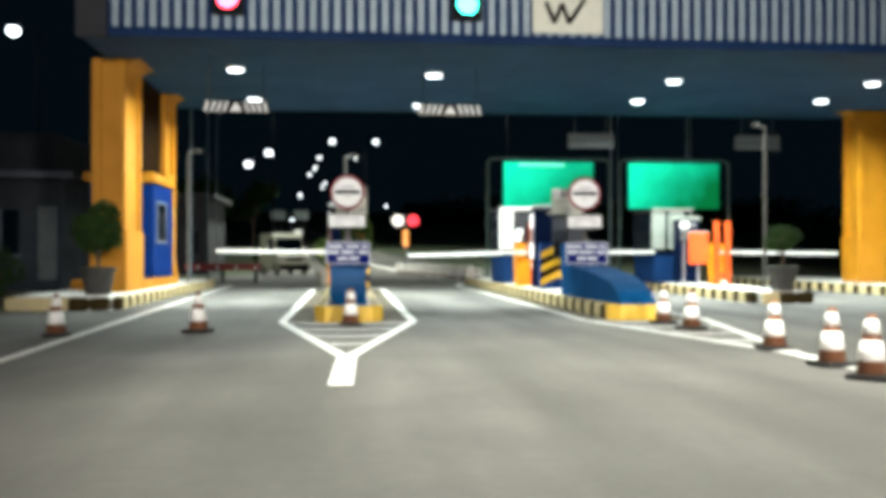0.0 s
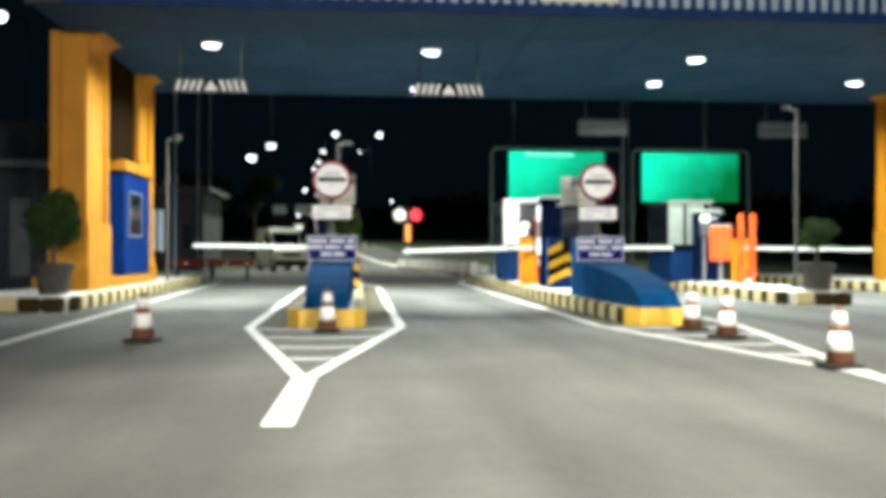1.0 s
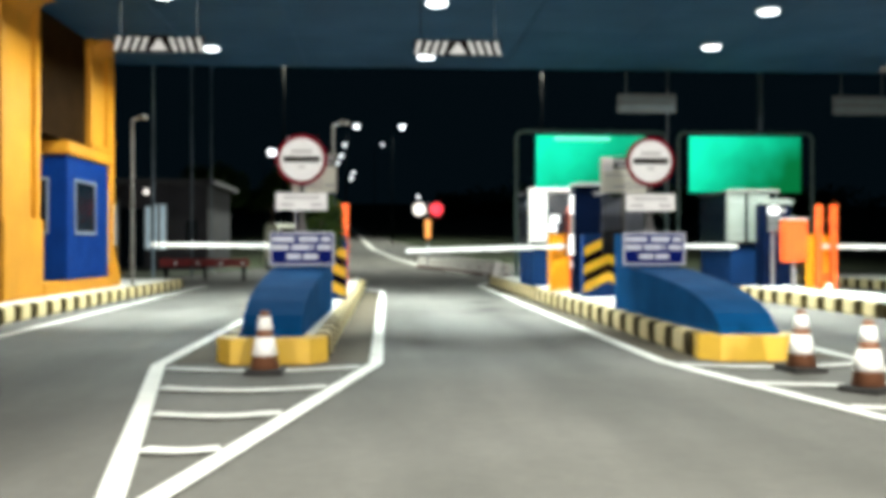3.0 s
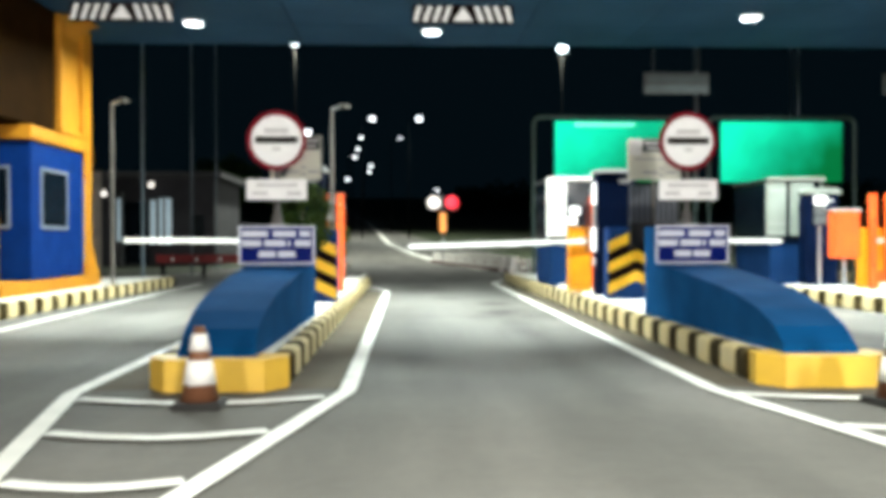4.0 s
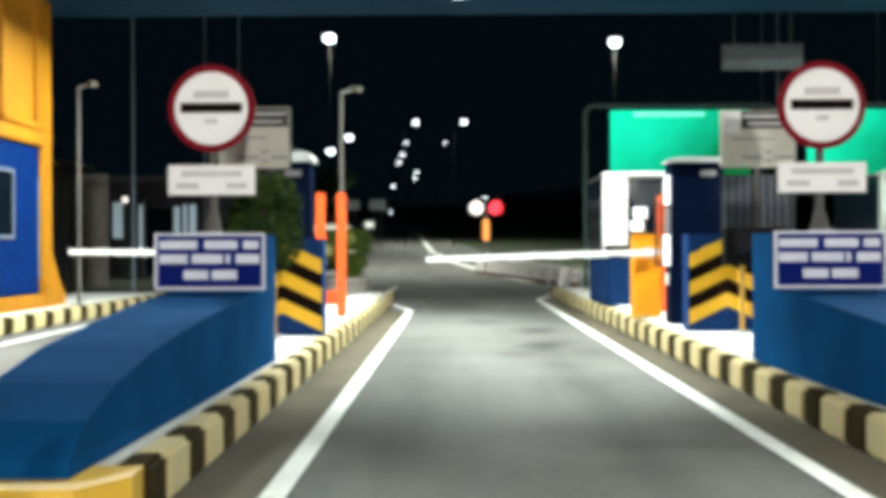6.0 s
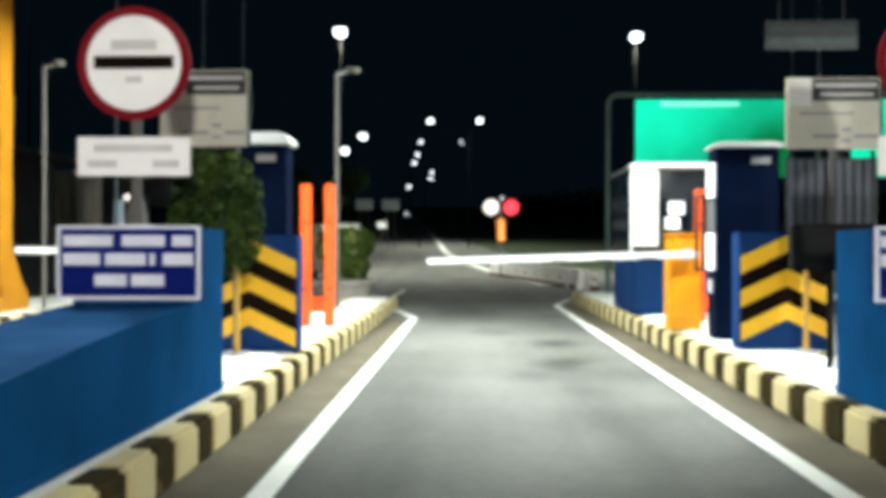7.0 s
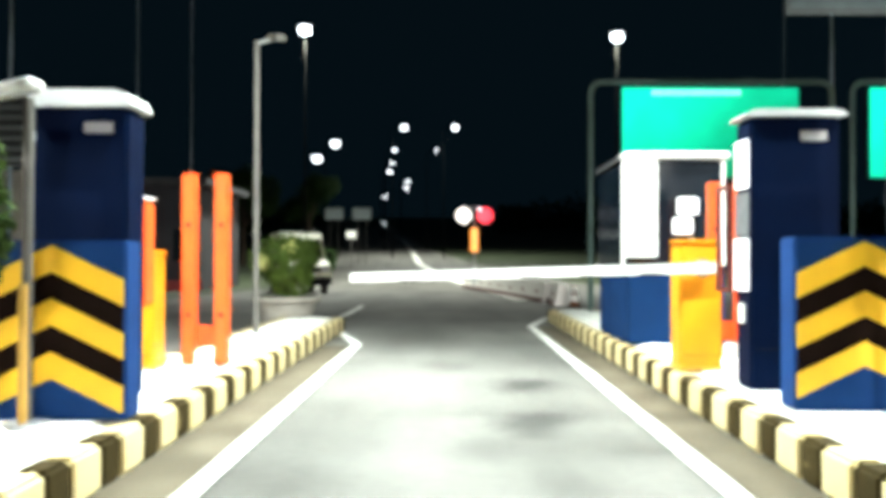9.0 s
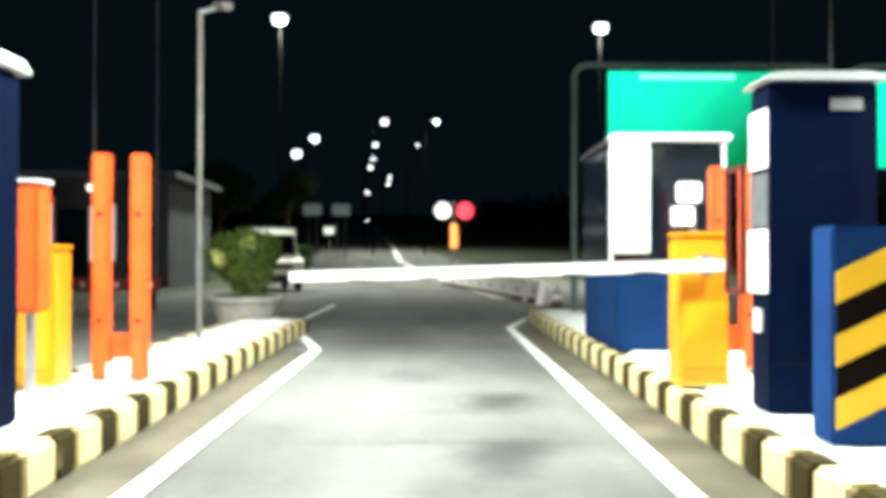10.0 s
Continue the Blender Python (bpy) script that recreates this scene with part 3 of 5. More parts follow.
# ---- chevron crash blocks ----
def chevron_block(cx, y, H, w=0.42):
    t = thing("chevron_block", cx, y, DECK, "blue block with black and yellow chevron face", "crash barrier", "chevron blocks")
    boxpart("block", (-w - 0.015, 0.0, 0, w + 0.015, 0.26, H + 0.02), DEEP_BLUE, t, "", 0.015)
    step = 0.155
    for i in range(5):
        z = H - 0.01 - i * step
        bm = bmesh.new()
        for s in (-1, 1):
            extrude_y(bm, [(0, z - step), (0, z), (s * w, z - 0.2), (s * w, z - 0.2 - step)], -0.012, -0.002)
        part("chevron", bm, (CHEV_YELLOW, INK)[i % 2], t, ("yellow chevron stripe", "black chevron stripe")[i % 2])


chevron_block(1.66, 23.8, 1.03)
chevron_block(6.56, 24.22, 1.07)
for x, y in ((1.62, 23.52), (6.66, 24.0)):
    bo = thing("bollard", x, y, DECK, "slim yellow bollard before the chevron block", "bollard", "bollards")
    tubepart("post", (0, 0, 0), (0, 0, 0.8), 0.026, BOLLARD, bo)
    bm = bmesh.new()
    cyl(bm, (0, 0, 0), (0, 0, 0.03), 0.09, 0.08)
    part("foot", bm, STEEL, bo, "steel foot plate")


# ---- payment machines ----
def machine(x0, y0, face, label, H=2.08, lit=True, hood=OFFWHITE, thick=1.0):
    t = thing("toll_machine", x0, y0, DECK, label, "toll machine", "toll machines")
    W, D = 0.65, 0.34
    bm = bmesh.new()
    box(bm, 0, 0, 0.0, W, D, H)
    bevel(bm, 0.02)
    part("cabinet", bm, NAVY, t)
    bm = bmesh.new()
    poly = [(-0.03, 0.0), (W + 0.03, 0.0), (W + 0.04, 0.02), (W, 0.085), (W - 0.08, 0.11), (0.08, 0.11), (0.0, 0.085), (-0.04, 0.02)]
    extrude_y(bm, [(x, z * thick + H + 0.002) for x, z in poly], -0.05, D + 0.05)
    bevel(bm, 0.012)
    part("hood", bm, hood, t, "white curved hood")
    boxpart("label_plate", (0.36, -0.006, H - 0.17, 0.55, -0.001, H - 0.10), GREY_INK, t, "pale label", 0)
    boxpart("door_seam", (0.03, -0.003, 0.3, W - 0.03, -0.0005, 0.306), DARK, t, "", 0)
    if not lit:
        return
    fx = 0.0 if face < 0 else W
    o = face

    def panel(name, y_0, y_1, z0, z1, material, label, depth=0.015):
        a, b = sorted((fx + o * 0.001, fx + o * depth))
        boxpart(name, (a, y_0, z0, b, y_1, z1), material, t, label, 0.003)

    panel("screen", 0.03, 0.31, 1.47, 1.82, SCREEN, "lit white display", 0.02)
    panel("bezel", 0.02, 0.32, 1.12, 1.44, STEEL, "steel key panel", 0.012)
    panel("reader_plate", 0.03, 0.30, 0.72, 1.10, SCREEN, "lit white card reader plate", 0.03)
    panel("slot_plate", 0.12, 0.24, 0.48, 0.62, WHITE, "white slot plate", 0.02)
    a, b = sorted((fx + o * 0.02, fx + o * 0.05))
    bm = bmesh.new()
    for d in ((0.37, 0.70, 0.40, 1.52), (0.68, 0.70, 0.71, 1.52), (0.40, 0.70, 0.68, 0.73), (0.40, 1.49, 0.68, 1.52)):
        box(bm, a, d[0], d[1], b, d[2], d[3])
    box(bm, a + 0.01, 0.33, 1.0, b - 0.005, 0.375, 1.05)
    part("frame", bm, DARK_RED, t, "dark red frame round the reader")


machine(6.15, 25.15, -1, "tall navy toll payment machine with white hood and lit reader", 1.98, thick=0.45)
machine(10.92, 28.3, -1, "tall navy toll payment machine with thin pale hood before a booth", 1.8, lit=False, hood=DIMMED_WHITE)
machine(1.19, 24.55, -1, "tall navy toll payment machine with white hood", 1.95)


# ---- barrier gates ----
def barrier(x, y, way, length, label, lamps=True, drop=0.09, H=1.08, pivot=0.88):
    """A gate machine with its arm. way: -1 the arm points to smaller x."""
    t = thing("barrier_gate", x, y, DECK, label, "barrier gate", "barrier gates")
    bm = bmesh.new()
    box(bm, -0.18, -0.17, 0.0, 0.18, 0.17, H)
    bevel(bm, 0.02)
    part("cabinet", bm, GATE_YELLOW, t)
    boxpart("lid", (-0.19, -0.18, H + 0.003, 0.19, 0.18, H + 0.04), GATE_YELLOW, t, "", 0.012)
    boxpart("door_seam", (-0.15, -0.173, 0.12, 0.15, -0.1705, 0.125), DARK, t, "", 0)
    boxpart("plinth", (-0.19, -0.18, 0, 0.19, 0.18, 0.04), KERB_NOSE, t, "", 0.01)
    tubepart("hub", (0, -0.17, pivot), (0, -0.25, pivot), 0.075, STEEL, t, "steel arm hub")
    bm = bmesh.new()
    L = length
    a, b = (-0.13 * way, pivot), (way * L, pivot - drop)
    poly = [(a[0], a[1] - 0.043), (a[0], a[1] + 0.043), (b[0], b[1] + 0.034), (b[0], b[1] - 0.034)]
    extrude_y(bm, poly, -0.285, -0.245)
    bevel(bm, 0.01)
    arm = part("arm", bm, WHITE, t, "white barrier arm")
    for k in range(5):
        f = 0.15 + 0.17 * k
        xx, zz = way * L * f, pivot - drop * f
        boxpart("arm_light", (xx - 0.09, -0.289, zz - 0.046, xx + 0.09, -0.275, zz - 0.032), DARK, arm, "", 0)
    if lamps:
        s = thing("signal_box", x - 0.02, y, DECK + H + 0.04, "two square white lamps on top of a barrier gate", "signal lamp")
        tubepart("stem", (0, 0.05, 0), (0, 0.05, 0.36), 0.025, STEEL, s)
        boxpart("lens", (-0.19, -0.07, 0.05, -0.02, -0.02, 0.19), SCREEN, s, "lit white lens", 0.01)
        boxpart("lens", (-0.15, -0.07, 0.22, 0.03, -0.02, 0.37), SCREEN, s, "lit white lens", 0.01)
        boxpart("back", (-0.17, -0.018, 0.03, 0.03, 0.03, 0.39), DARK, s, "", 0.01)


barrier(6.13, 26.6, -1, 3.0, "amber barrier gate with a lowered white arm across the lane")
barrier(1.27, 26.5, -1, 2.94, "amber barrier gate with a lowered white arm across the lane", lamps=False, drop=-0.03, H=0.98)
barrier(6.78, 26.0, 1, 2.62, "amber barrier gate with a lowered white arm across the lane", lamps=False, drop=0.0)
barrier(11.6, 27.1, 1, 3.3, "amber barrier gate with a lowered white arm across the lane", lamps=False, drop=0.03)


# ---- orange twin posts with a control box ----
def twin_posts(x, y, bx, by, boxed=True, dx0=0.13, bw=0.11):
    t = thing("guard_post", x, y, DECK, "pair of tall orange enamelled guard posts", "guard post", "orange posts")
    for dx in (-dx0, dx0):
        bm = bmesh.new()
        box(bm, dx - 0.062, -0.06, 0, dx + 0.062, 0.06, 1.71)
        bevel(bm, 0.015)
        part("post", bm, ORANGE, t)
        for z in (0.45, 1.25):
            bm = bmesh.new()
            cyl(bm, (dx, -0.068, z), (dx, -0.058, z), 0.022, n=10)
            part("bolt", bm, DARK_RED, t)
    boxpart("brace", (0.063 - dx0, 0.02, 0.16, dx0 - 0.063, 0.045, 0.35), ORANGE, t, "", 0.004)
    boxpart("foot_plate", (-0.06, -0.16, 0.0, 0.06, -0.065, 0.14), SIGN_WHITE, t, "white foot block", 0.01)
    if boxed:
        c = thing("control_box", bx, by, DECK, "orange control box on a steel stand", "control box", "control boxes")
        tubepart("stand", (0, 0, 0), (0, 0, 0.56), 0.035, STEEL, c)
        boxpart("housing", (-bw, -0.13, 0.56, bw, 0.13, 1.42), ORANGE, c, "", 0.025)
        boxpart("cap", (-bw - 0.01, -0.14, 1.422, bw + 0.01, 0.14, 1.445), SIGN_WHITE, c, "pale cap", 0.008)


twin_posts(1.79, 26.75, 1.45, 25.95, dx0=0.145, bw=0.09)
twin_posts(6.70, 27.6, 0, 0, boxed=False)
twin_posts(11.55, 26.6, 10.95, 26.75, dx0=0.15, bw=0.24)


# ---- lane signal on a slim stand ----
ls = thing("lane_signal", 10.76, 27.3, DECK, "slim stand with one lit white lens above two dim ones", "signal lamp")
tubepart("stand", (0.0, 0.03, 0), (0.0, 0.03, 1.16), 0.03, STEEL, ls)
boxpart("back", (-0.13, 0.0, 1.163, 0.13, 0.06, 1.74), DARK, ls, "", 0.01)
for z, m, l in ((1.54, SCREEN, "lit white lens"), (1.36, SHEET, "dim grey lens"), (1.18, SHEET, "dim grey lens")):
    boxpart("lens", (-0.115, -0.04, z, 0.115, -0.002, z + 0.165), m, ls, l, 0.012)


# ---- toll booths ----
def booth(x0, y0, white, blue, split=False):
    t = thing("toll_booth", x0, y0, DECK, "small toll booth with blue base and white framed dark windows", "booth", "toll booths")
    W, D = 1.15, 2.0
    boxpart("base", (0.06, 0, 0.0, W, D, 0.84), blue, t, "blue painted base", 0.02)
    boxpart("sill", (0.0, -0.04, 0.843, W + 0.04, D + 0.04, 0.885), NAVY, t, "", 0.006)
    boxpart("glazing", (0.03, 0.03, 0.888, W - 0.03, D - 0.03, 2.06), GLASS, t, "dark glass", 0)
    boxpart("front_panel", (-0.005, -0.02, 0.98, 0.39, 0.028, 2.09), white, t, "white front panel", 0.006)
    if split:
        boxpart("side_panel", (0.475, -0.02, 0.98, 0.95, 0.028, 2.09), white, t, "pale front panel", 0.006)
    for z in (1.04, 1.22, 1.89):
        boxpart("groove", (0.04, -0.0235, z, 0.39, -0.0205, z + 0.012), GREY_INK, t, "", 0)
    for x in (0.0, W - 0.05):
        for y in (0.032, D - 0.06):
            if x == 0.0 and y > 1:
                continue
            boxpart("corner_post", (x, y, 0.887, x + 0.06, y + 0.06, 2.08), white, t, "", 0.004)
    boxpart("roof", (0.0, 0.2, 2.093, W + 0.04, D + 0.02, 2.15), ROOF, t, "dark flat roof", 0.01)
    bm = bmesh.new()
    box(bm, -0.02, -0.08, 2.093, W + 0.06, 0.197, 2.165)
    bevel(bm, 0.03, 3)
    part("canopy_edge", bm, white, t, "white rounded front edge of the roof")


booth(5.92, 28.95, WHITE, BASE_BLUE)
booth(10.42, 29.0, DIMMED_WHITE, BASE_BLUE, split=True)


# ---- green lit portals beyond the booths ----
def portal(x0, x1, p0, p1, tube=False):
    t = thing("portal_frame", (x0 + x1) / 2, 36.0, 0, "rounded steel portal frame carrying a green lit panel", "portal", "portals")
    c = (x0 + x1) / 2
    h, r, tr = 4.58, 0.22, 0.055
    pts = [(x0 - c, 0.0), (x0 - c, h - r)]
    for k in range(1, 6):
        a = math.pi - k * math.pi / 10
        pts.append((x0 - c + r + r * math.cos(a), h - r + r * math.sin(a)))
    for k in range(0, 6):
        a = math.pi / 2 - k * math.pi / 10
        pts.append((x1 - c - r + r * math.cos(a), h - r + r * math.sin(a)))
    pts.append((x1 - c, 0.0))
    cu = bpy.data.curves.new("tube", "CURVE")
    cu.dimensions, cu.bevel_depth, cu.bevel_resolution = "3D", tr, 3
    sp = cu.splines.new("POLY")
    sp.points.add(len(pts) - 1)
    for q, (x, z) in zip(sp.points, pts):
        q.co = (x, 0, z, 1)
    cu.materials.append(PORTAL_PAINT)
    tmp = new("tube", cu)
    me = bpy.data.meshes.new_from_object(tmp)
    bpy.data.objects.remove(tmp)
    me.name = "tube_frame"
    f = new("tube_frame", me)
    f.parent = t
    boxpart("panel_case", (p0 - c - 0.03, 0.02, 2.76, p1 - c + 0.03, 0.16, 4.5), DARK, t, "", 0.01)
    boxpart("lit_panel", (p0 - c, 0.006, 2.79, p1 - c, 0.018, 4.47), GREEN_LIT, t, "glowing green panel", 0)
    if tube:
        tubepart("light_tube", (p0 - c + 0.55, -0.04, 4.37), (p0 - c + 2.2, -0.04, 4.37), 0.045, GREEN_TUBE, t, "glowing fluorescent tube")
    for x in (p0 - c + 0.3, p1 - c - 0.3):
        tubepart("hanger", (x, 0.05, 4.49), (x, 0.05, 4.56), 0.02, STEEL, t)


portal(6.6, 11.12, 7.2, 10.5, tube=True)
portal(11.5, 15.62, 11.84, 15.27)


# ---- canopy ----
CY0, CY1, CX0, CX1, CZ = 20.95, 30.2, -3.6, 19.0, 5.32
canopy = thing("canopy", 7.35, 26.2, CZ, "deep toll canopy with grey-blue soffit and slatted fascia", "canopy", kind="structure")
bm = bmesh.new()
nx, ny = 10, 5
gap = 0.012
for i in range(nx):
    for j in range(ny):
        xa, xb = CX0 + (CX1 - CX0) * i / nx, CX0 + (CX1 - CX0) * (i + 1) / nx
        ya, yb = CY0 + 0.12 + (CY1 - CY0 - 0.12) * j / ny, CY0 + 0.12 + (CY1 - CY0 - 0.12) * (j + 1) / ny
        box(bm, xa + gap - 7.35, ya + gap - 26.2, 0.0, xb - gap - 7.35, yb - gap - 26.2, 0.04)
box(bm, CX0 - 7.35, CY0 + 0.12 - 26.2, 0.045, CX1 - 7.35, CY1 - 26.2, 0.20)
tagged(part("ceiling", bm, CEIL, None), "grey-blue metal soffit panels under the canopy", "ceiling", kind="structure").location = (7.35, 26.2, CZ)
boxpart("roof_slab", (CX0 - 7.35, CY0 + 0.12 - 26.2, 0.21, CX1 - 7.35, CY1 - 26.2, 2.0), FASCIA_BLUE, canopy, "", 0)
boxpart("fascia_beam", (-3.0 - 7.35, CY0 - 26.2, -0.02, CX1 - 7.35, CY0 + 0.11 - 26.2, 2.0), FASCIA_BLUE, canopy, "dark blue fascia backing", 0.01)
boxpart("end_panel", (CX0 - 7.35, CY0 - 26.2 - 0.02, -0.05, -3.02 - 7.35, CY0 + 0.11 - 26.2, 2.0), WALL_GREY, canopy, "grey end panel", 0.01)
slat_bm = bmesh.new()
box(slat_bm, -0.06, -0.05, 0.0, 0.06, 0.0, 1.75)
bevel(slat_bm, 0.012)
SLAT_ME = mesh_of(slat_bm, SLAT)
k = 0
while -2.85 + 0.236 * k < CX1 - 0.1:
    piece("slat", SLAT_ME, canopy, pose(-2.85 + 0.236 * k - 7.35, CY0 - 0.003 - 26.2, 0.16))
    k += 1

# cream plate on the fascia with dark strokes
plate = thing("fascia_plate", 6.01, 20.86, 5.53, "cream plate with dark brush strokes on the fascia slats", "sign")
boxpart("plate", (-0.72, 0, 0, 0.72, 0.03, 0.95), BEIGE, plate, "", 0.006)
for a, b in (((-0.45, 0.62), (-0.28, 0.2)), ((-0.28, 0.2), (-0.12, 0.6)), ((-0.12, 0.6), (0.02, 0.2)), ((0.02, 0.2), (0.34, 0.7))):
    bm = bmesh.new()
    d = Vector((b[0] - a[0], 0, b[1] - a[1])).normalized()
    n = Vector((-d.z, 0, d.x)) * 0.045
    extrude_y(bm, [(a[0] + n.x, a[1] + n.z), (a[0] - n.x, a[1] - n.z), (b[0] - n.x, b[1] - n.z), (b[0] + n.x, b[1] + n.z)], -0.008, -0.002)
    part("stroke", bm, INK, plate)


# lane signals on the fascia
def lane_signal(x, material, label):
    s = thing("lane_signal", x, 20.84, 5.72, label, "signal light", "lane signals")
    boxpart("case", (-0.30, -0.12, 0.0, 0.30, 0.05, 0.6), DARK, s, "black case", 0.02)
    bm = bmesh.new()
    cyl(bm, (0, -0.15, 0.3), (0, -0.122, 0.3), 0.2, n=32)
    part("lens", bm, material, s, "glowing round lens")
    bm = bmesh.new()
    cyl(bm, (0, -0.26, 0.3), (0, -0.121, 0.3), 0.235, n=32)
    bmesh.ops.delete(bm, geom=[f for f in bm.faces if len(f.verts) > 4], context="FACES")
    bmesh.ops.solidify(bm, geom=bm.faces[:], thickness=0.012)
    part("visor", bm, DARK, s)


lane_signal(-0.70, SIGNAL_RED, "red lane closed signal above the lane")
lane_signal(3.95, SIGNAL_GREEN, "green lane open signal above the lane")

# recessed soffit lamps
dl = thing("ceiling_light", -0.93, 23.95, CZ, "round recessed cool white canopy downlight", "ceiling light", "canopy lights")
bm = bmesh.new()
cyl(bm, (0, 0, -0.05), (0, 0, -0.001), 0.205, 0.215, n=28)
part("trim_ring", bm, OFFWHITE, dl)
bm = bmesh.new()
cyl(bm, (0, 0, -0.075), (0, 0, -0.052), 0.145, 0.175, n=28)
part("diffuser", bm, LAMP, dl, "glowing diffuser")
LAMP_SPOTS = [(-0.93, 23.95), (-0.92, 28.1), (3.6, 24.2), (3.6, 28.7), (9.45, 24.4), (9.47, 27.35), (14.4, 24.2), (14.43, 26.8)]
for x, y in LAMP_SPOTS[1:]:
    copy_thing(dl, pose(x, y, CZ))
for x, y in LAMP_SPOTS:
    li = bpy.data.lights.new("canopy_lamp", "AREA")
    li.shape, li.size, li.spread, li.energy, li.color = "DISK", 0.4, radians(155), CANOPY_W, (0.87, 1.0, 0.95)
    new("canopy_lamp", li).matrix_world = look((x, y, CZ - 0.09), (x, y, 0))


# striped clearance boards under the soffit
def clearance(cx, y=23.42, z0=4.22):
    t = thing("clearance_board", cx, y, z0, "hanging clearance board with white slanted stripes and arrow", "sign", "clearance boards")
    boxpart("board", (-0.715, 0, 0, 0.715, 0.03, 0.27), INK, t, "", 0.004)
    for s in (-1, 1):
        for i in range(4):
            x = s * (0.155 + 0.135 * i)
            bm = bmesh.new()
            top = 0.0 if i < 3 else 0.02
            extrude_y(bm, [(x + s * 0.08, 0.025), (x + s * 0.145, 0.025), (x + s * (0.065 + top), 0.245), (x + s * top, 0.245)], -0.008, -0.002)
            part("stripe", bm, SIGN_WHITE, t)
    bm = bmesh.new()
    extrude_y(bm, [(-0.145, 0.035), (0.145, 0.035), (0, 0.235)], -0.008, -0.002)
    part("arrow", bm, SIGN_WHITE, t)
    for x in (-0.6, 0.6):
        tubepart("hanger", (x, 0.015, 0.27), (x, 0.015, CZ - z0), 0.012, DARK, t)


clearance(-0.86)
clearance(3.9)


# hanging lane name boards
def name_board(x0, x1, y=30.15):
    t = thing("hanging_sign", (x0 + x1) / 2, y, 4.31, "dim grey hanging sign board on two drop rods", "sign", "hanging signs")
    w = (x1 - x0) / 2
    boxpart("board", (-w, 0, 0, w, 0.04, 0.45), SIGN_BACK, t, "", 0.006)
    bars("lettering", [(-w + 0.06, w - 0.06, 0.27, 0.37), (-w + 0.06, w - 0.06, 0.08, 0.18)], -0.004, DIM_INK, t)
    for x in (-w * 0.7, w * 0.7):
        tubepart("drop_rod", (x, 0.02, 0.452), (x, 0.02, CZ - 4.31), 0.012, SIGN_BACK, t)


name_board(8.19, 9.6)
name_board(13.41, 14.85)


# ---- yellow columns with pilasters, and the plinth between them ----
def column(x0, x1, y0, y1, side, label, base=0.27):
    t = thing("column", (x0 + x1) / 2, (y0 + y1) / 2, base, label, "column", "canopy columns")
    w, d = (x1 - x0) / 2, (y1 - y0) / 2
    H = CZ - base - 0.003
    foot = 1.35 if base < 1 else 0.12
    boxpart("shaft", (-w + 0.08, -d + 0.08, 0, w - 0.08, d - 0.08, H), YELLOW, t, "", 0.01)
    boxpart("pedestal", (-w - 0.04, -d - 0.04, 0, w + 0.04, d + 0.04, foot), YELLOW, t, "", 0.03)
    for sx in (-1, 1):
        for sy in (-1, 1):
            xx, yy = sx * (w - 0.1), sy * (d - 0.1)
            boxpart("pilaster", (xx - 0.1, yy - 0.1, foot + 0.002, xx + 0.1, yy + 0.1, H), YELLOW, t, "", 0.02)
    # small haunch under the soffit
    bm = bmesh.new()
    r = 0.4
    pts = [(side * (w - 0.09), H), (side * (w - 0.09), H - r)]
    for i in range(1, 7):
        a = i * math.pi / 12
        pts.append((side * (w - 0.09 + r - r * math.cos(a)), H - r + r * math.sin(a)))
    extrude_y(bm, pts, -d + 0.12, d - 0.12)
    part("haunch", bm, YELLOW, t)


column(-3.87, -3.17, 23.1, 24.75, 1, "yellow painted canopy column with raised pilasters")
column(-3.87, -3.17, 27.5, 28.85, 1, "yellow painted canopy column rising from the guard booth", 3.125)
column(16.42, 17.8, 22.9, 23.8, -1, "yellow painted canopy column with raised pilasters")
column(16.42, 17.8, 28.4, 29.3, -1, "yellow painted canopy column with raised pilasters")

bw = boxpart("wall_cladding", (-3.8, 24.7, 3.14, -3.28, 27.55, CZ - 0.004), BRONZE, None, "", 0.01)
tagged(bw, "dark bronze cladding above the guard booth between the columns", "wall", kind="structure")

# blue guard booth between the two columns
gb = thing("guard_booth", -4.0, 27.47, 0.27, "deep blue guard booth with dark windows on a yellow plinth", "booth")
boxpart("plinth", (-0.8, -2.6, 0.0, 0.86, 1.42, 0.225), YELLOW, gb, "yellow plinth", 0.015)
boxpart("wall", (-0.74, -1.28, 0.228, 0.79, 1.32, 2.6), BOOTH_BLUE, gb, "", 0.02)
boxpart("cornice", (-0.86, -1.4, 2.602, 0.86, 1.42, 2.85), YELLOW, gb, "yellow cornice", 0.03)


def booth_window(parent, m, w):
    win = part("window", box_bm((-w, -0.012, -0.48, w, -0.001, 0.48)), GLASS, parent, "dark window with pale frame")
    win.matrix_local = m
    e = w + 0.04
    for d in ((-e, 0.48, e, 0.53), (-e, -0.53, e, -0.48), (-e, -0.479, -w - 0.001, 0.479), (w + 0.001, -0.479, e, 0.479)):
        boxpart("window_frame", (d[0], -0.03, d[1], d[2], -0.001, d[3]), FRAME_DIM, win, "", 0.004)


def box_bm(d):
    b = bmesh.new()
    box(b, *d)
    return b


booth_window(gb, pose(0.08, -1.28, 1.64), 0.34)
booth_window(gb, pose(0.79, -0.22, 1.64, 0, 0, 90), 0.6)

boxpart("corner_trim", (0.792, 1.255, 0.5, 0.802, 1.318, 2.1), FRAME_DIM, gb, "pale corner strip", 0.003)

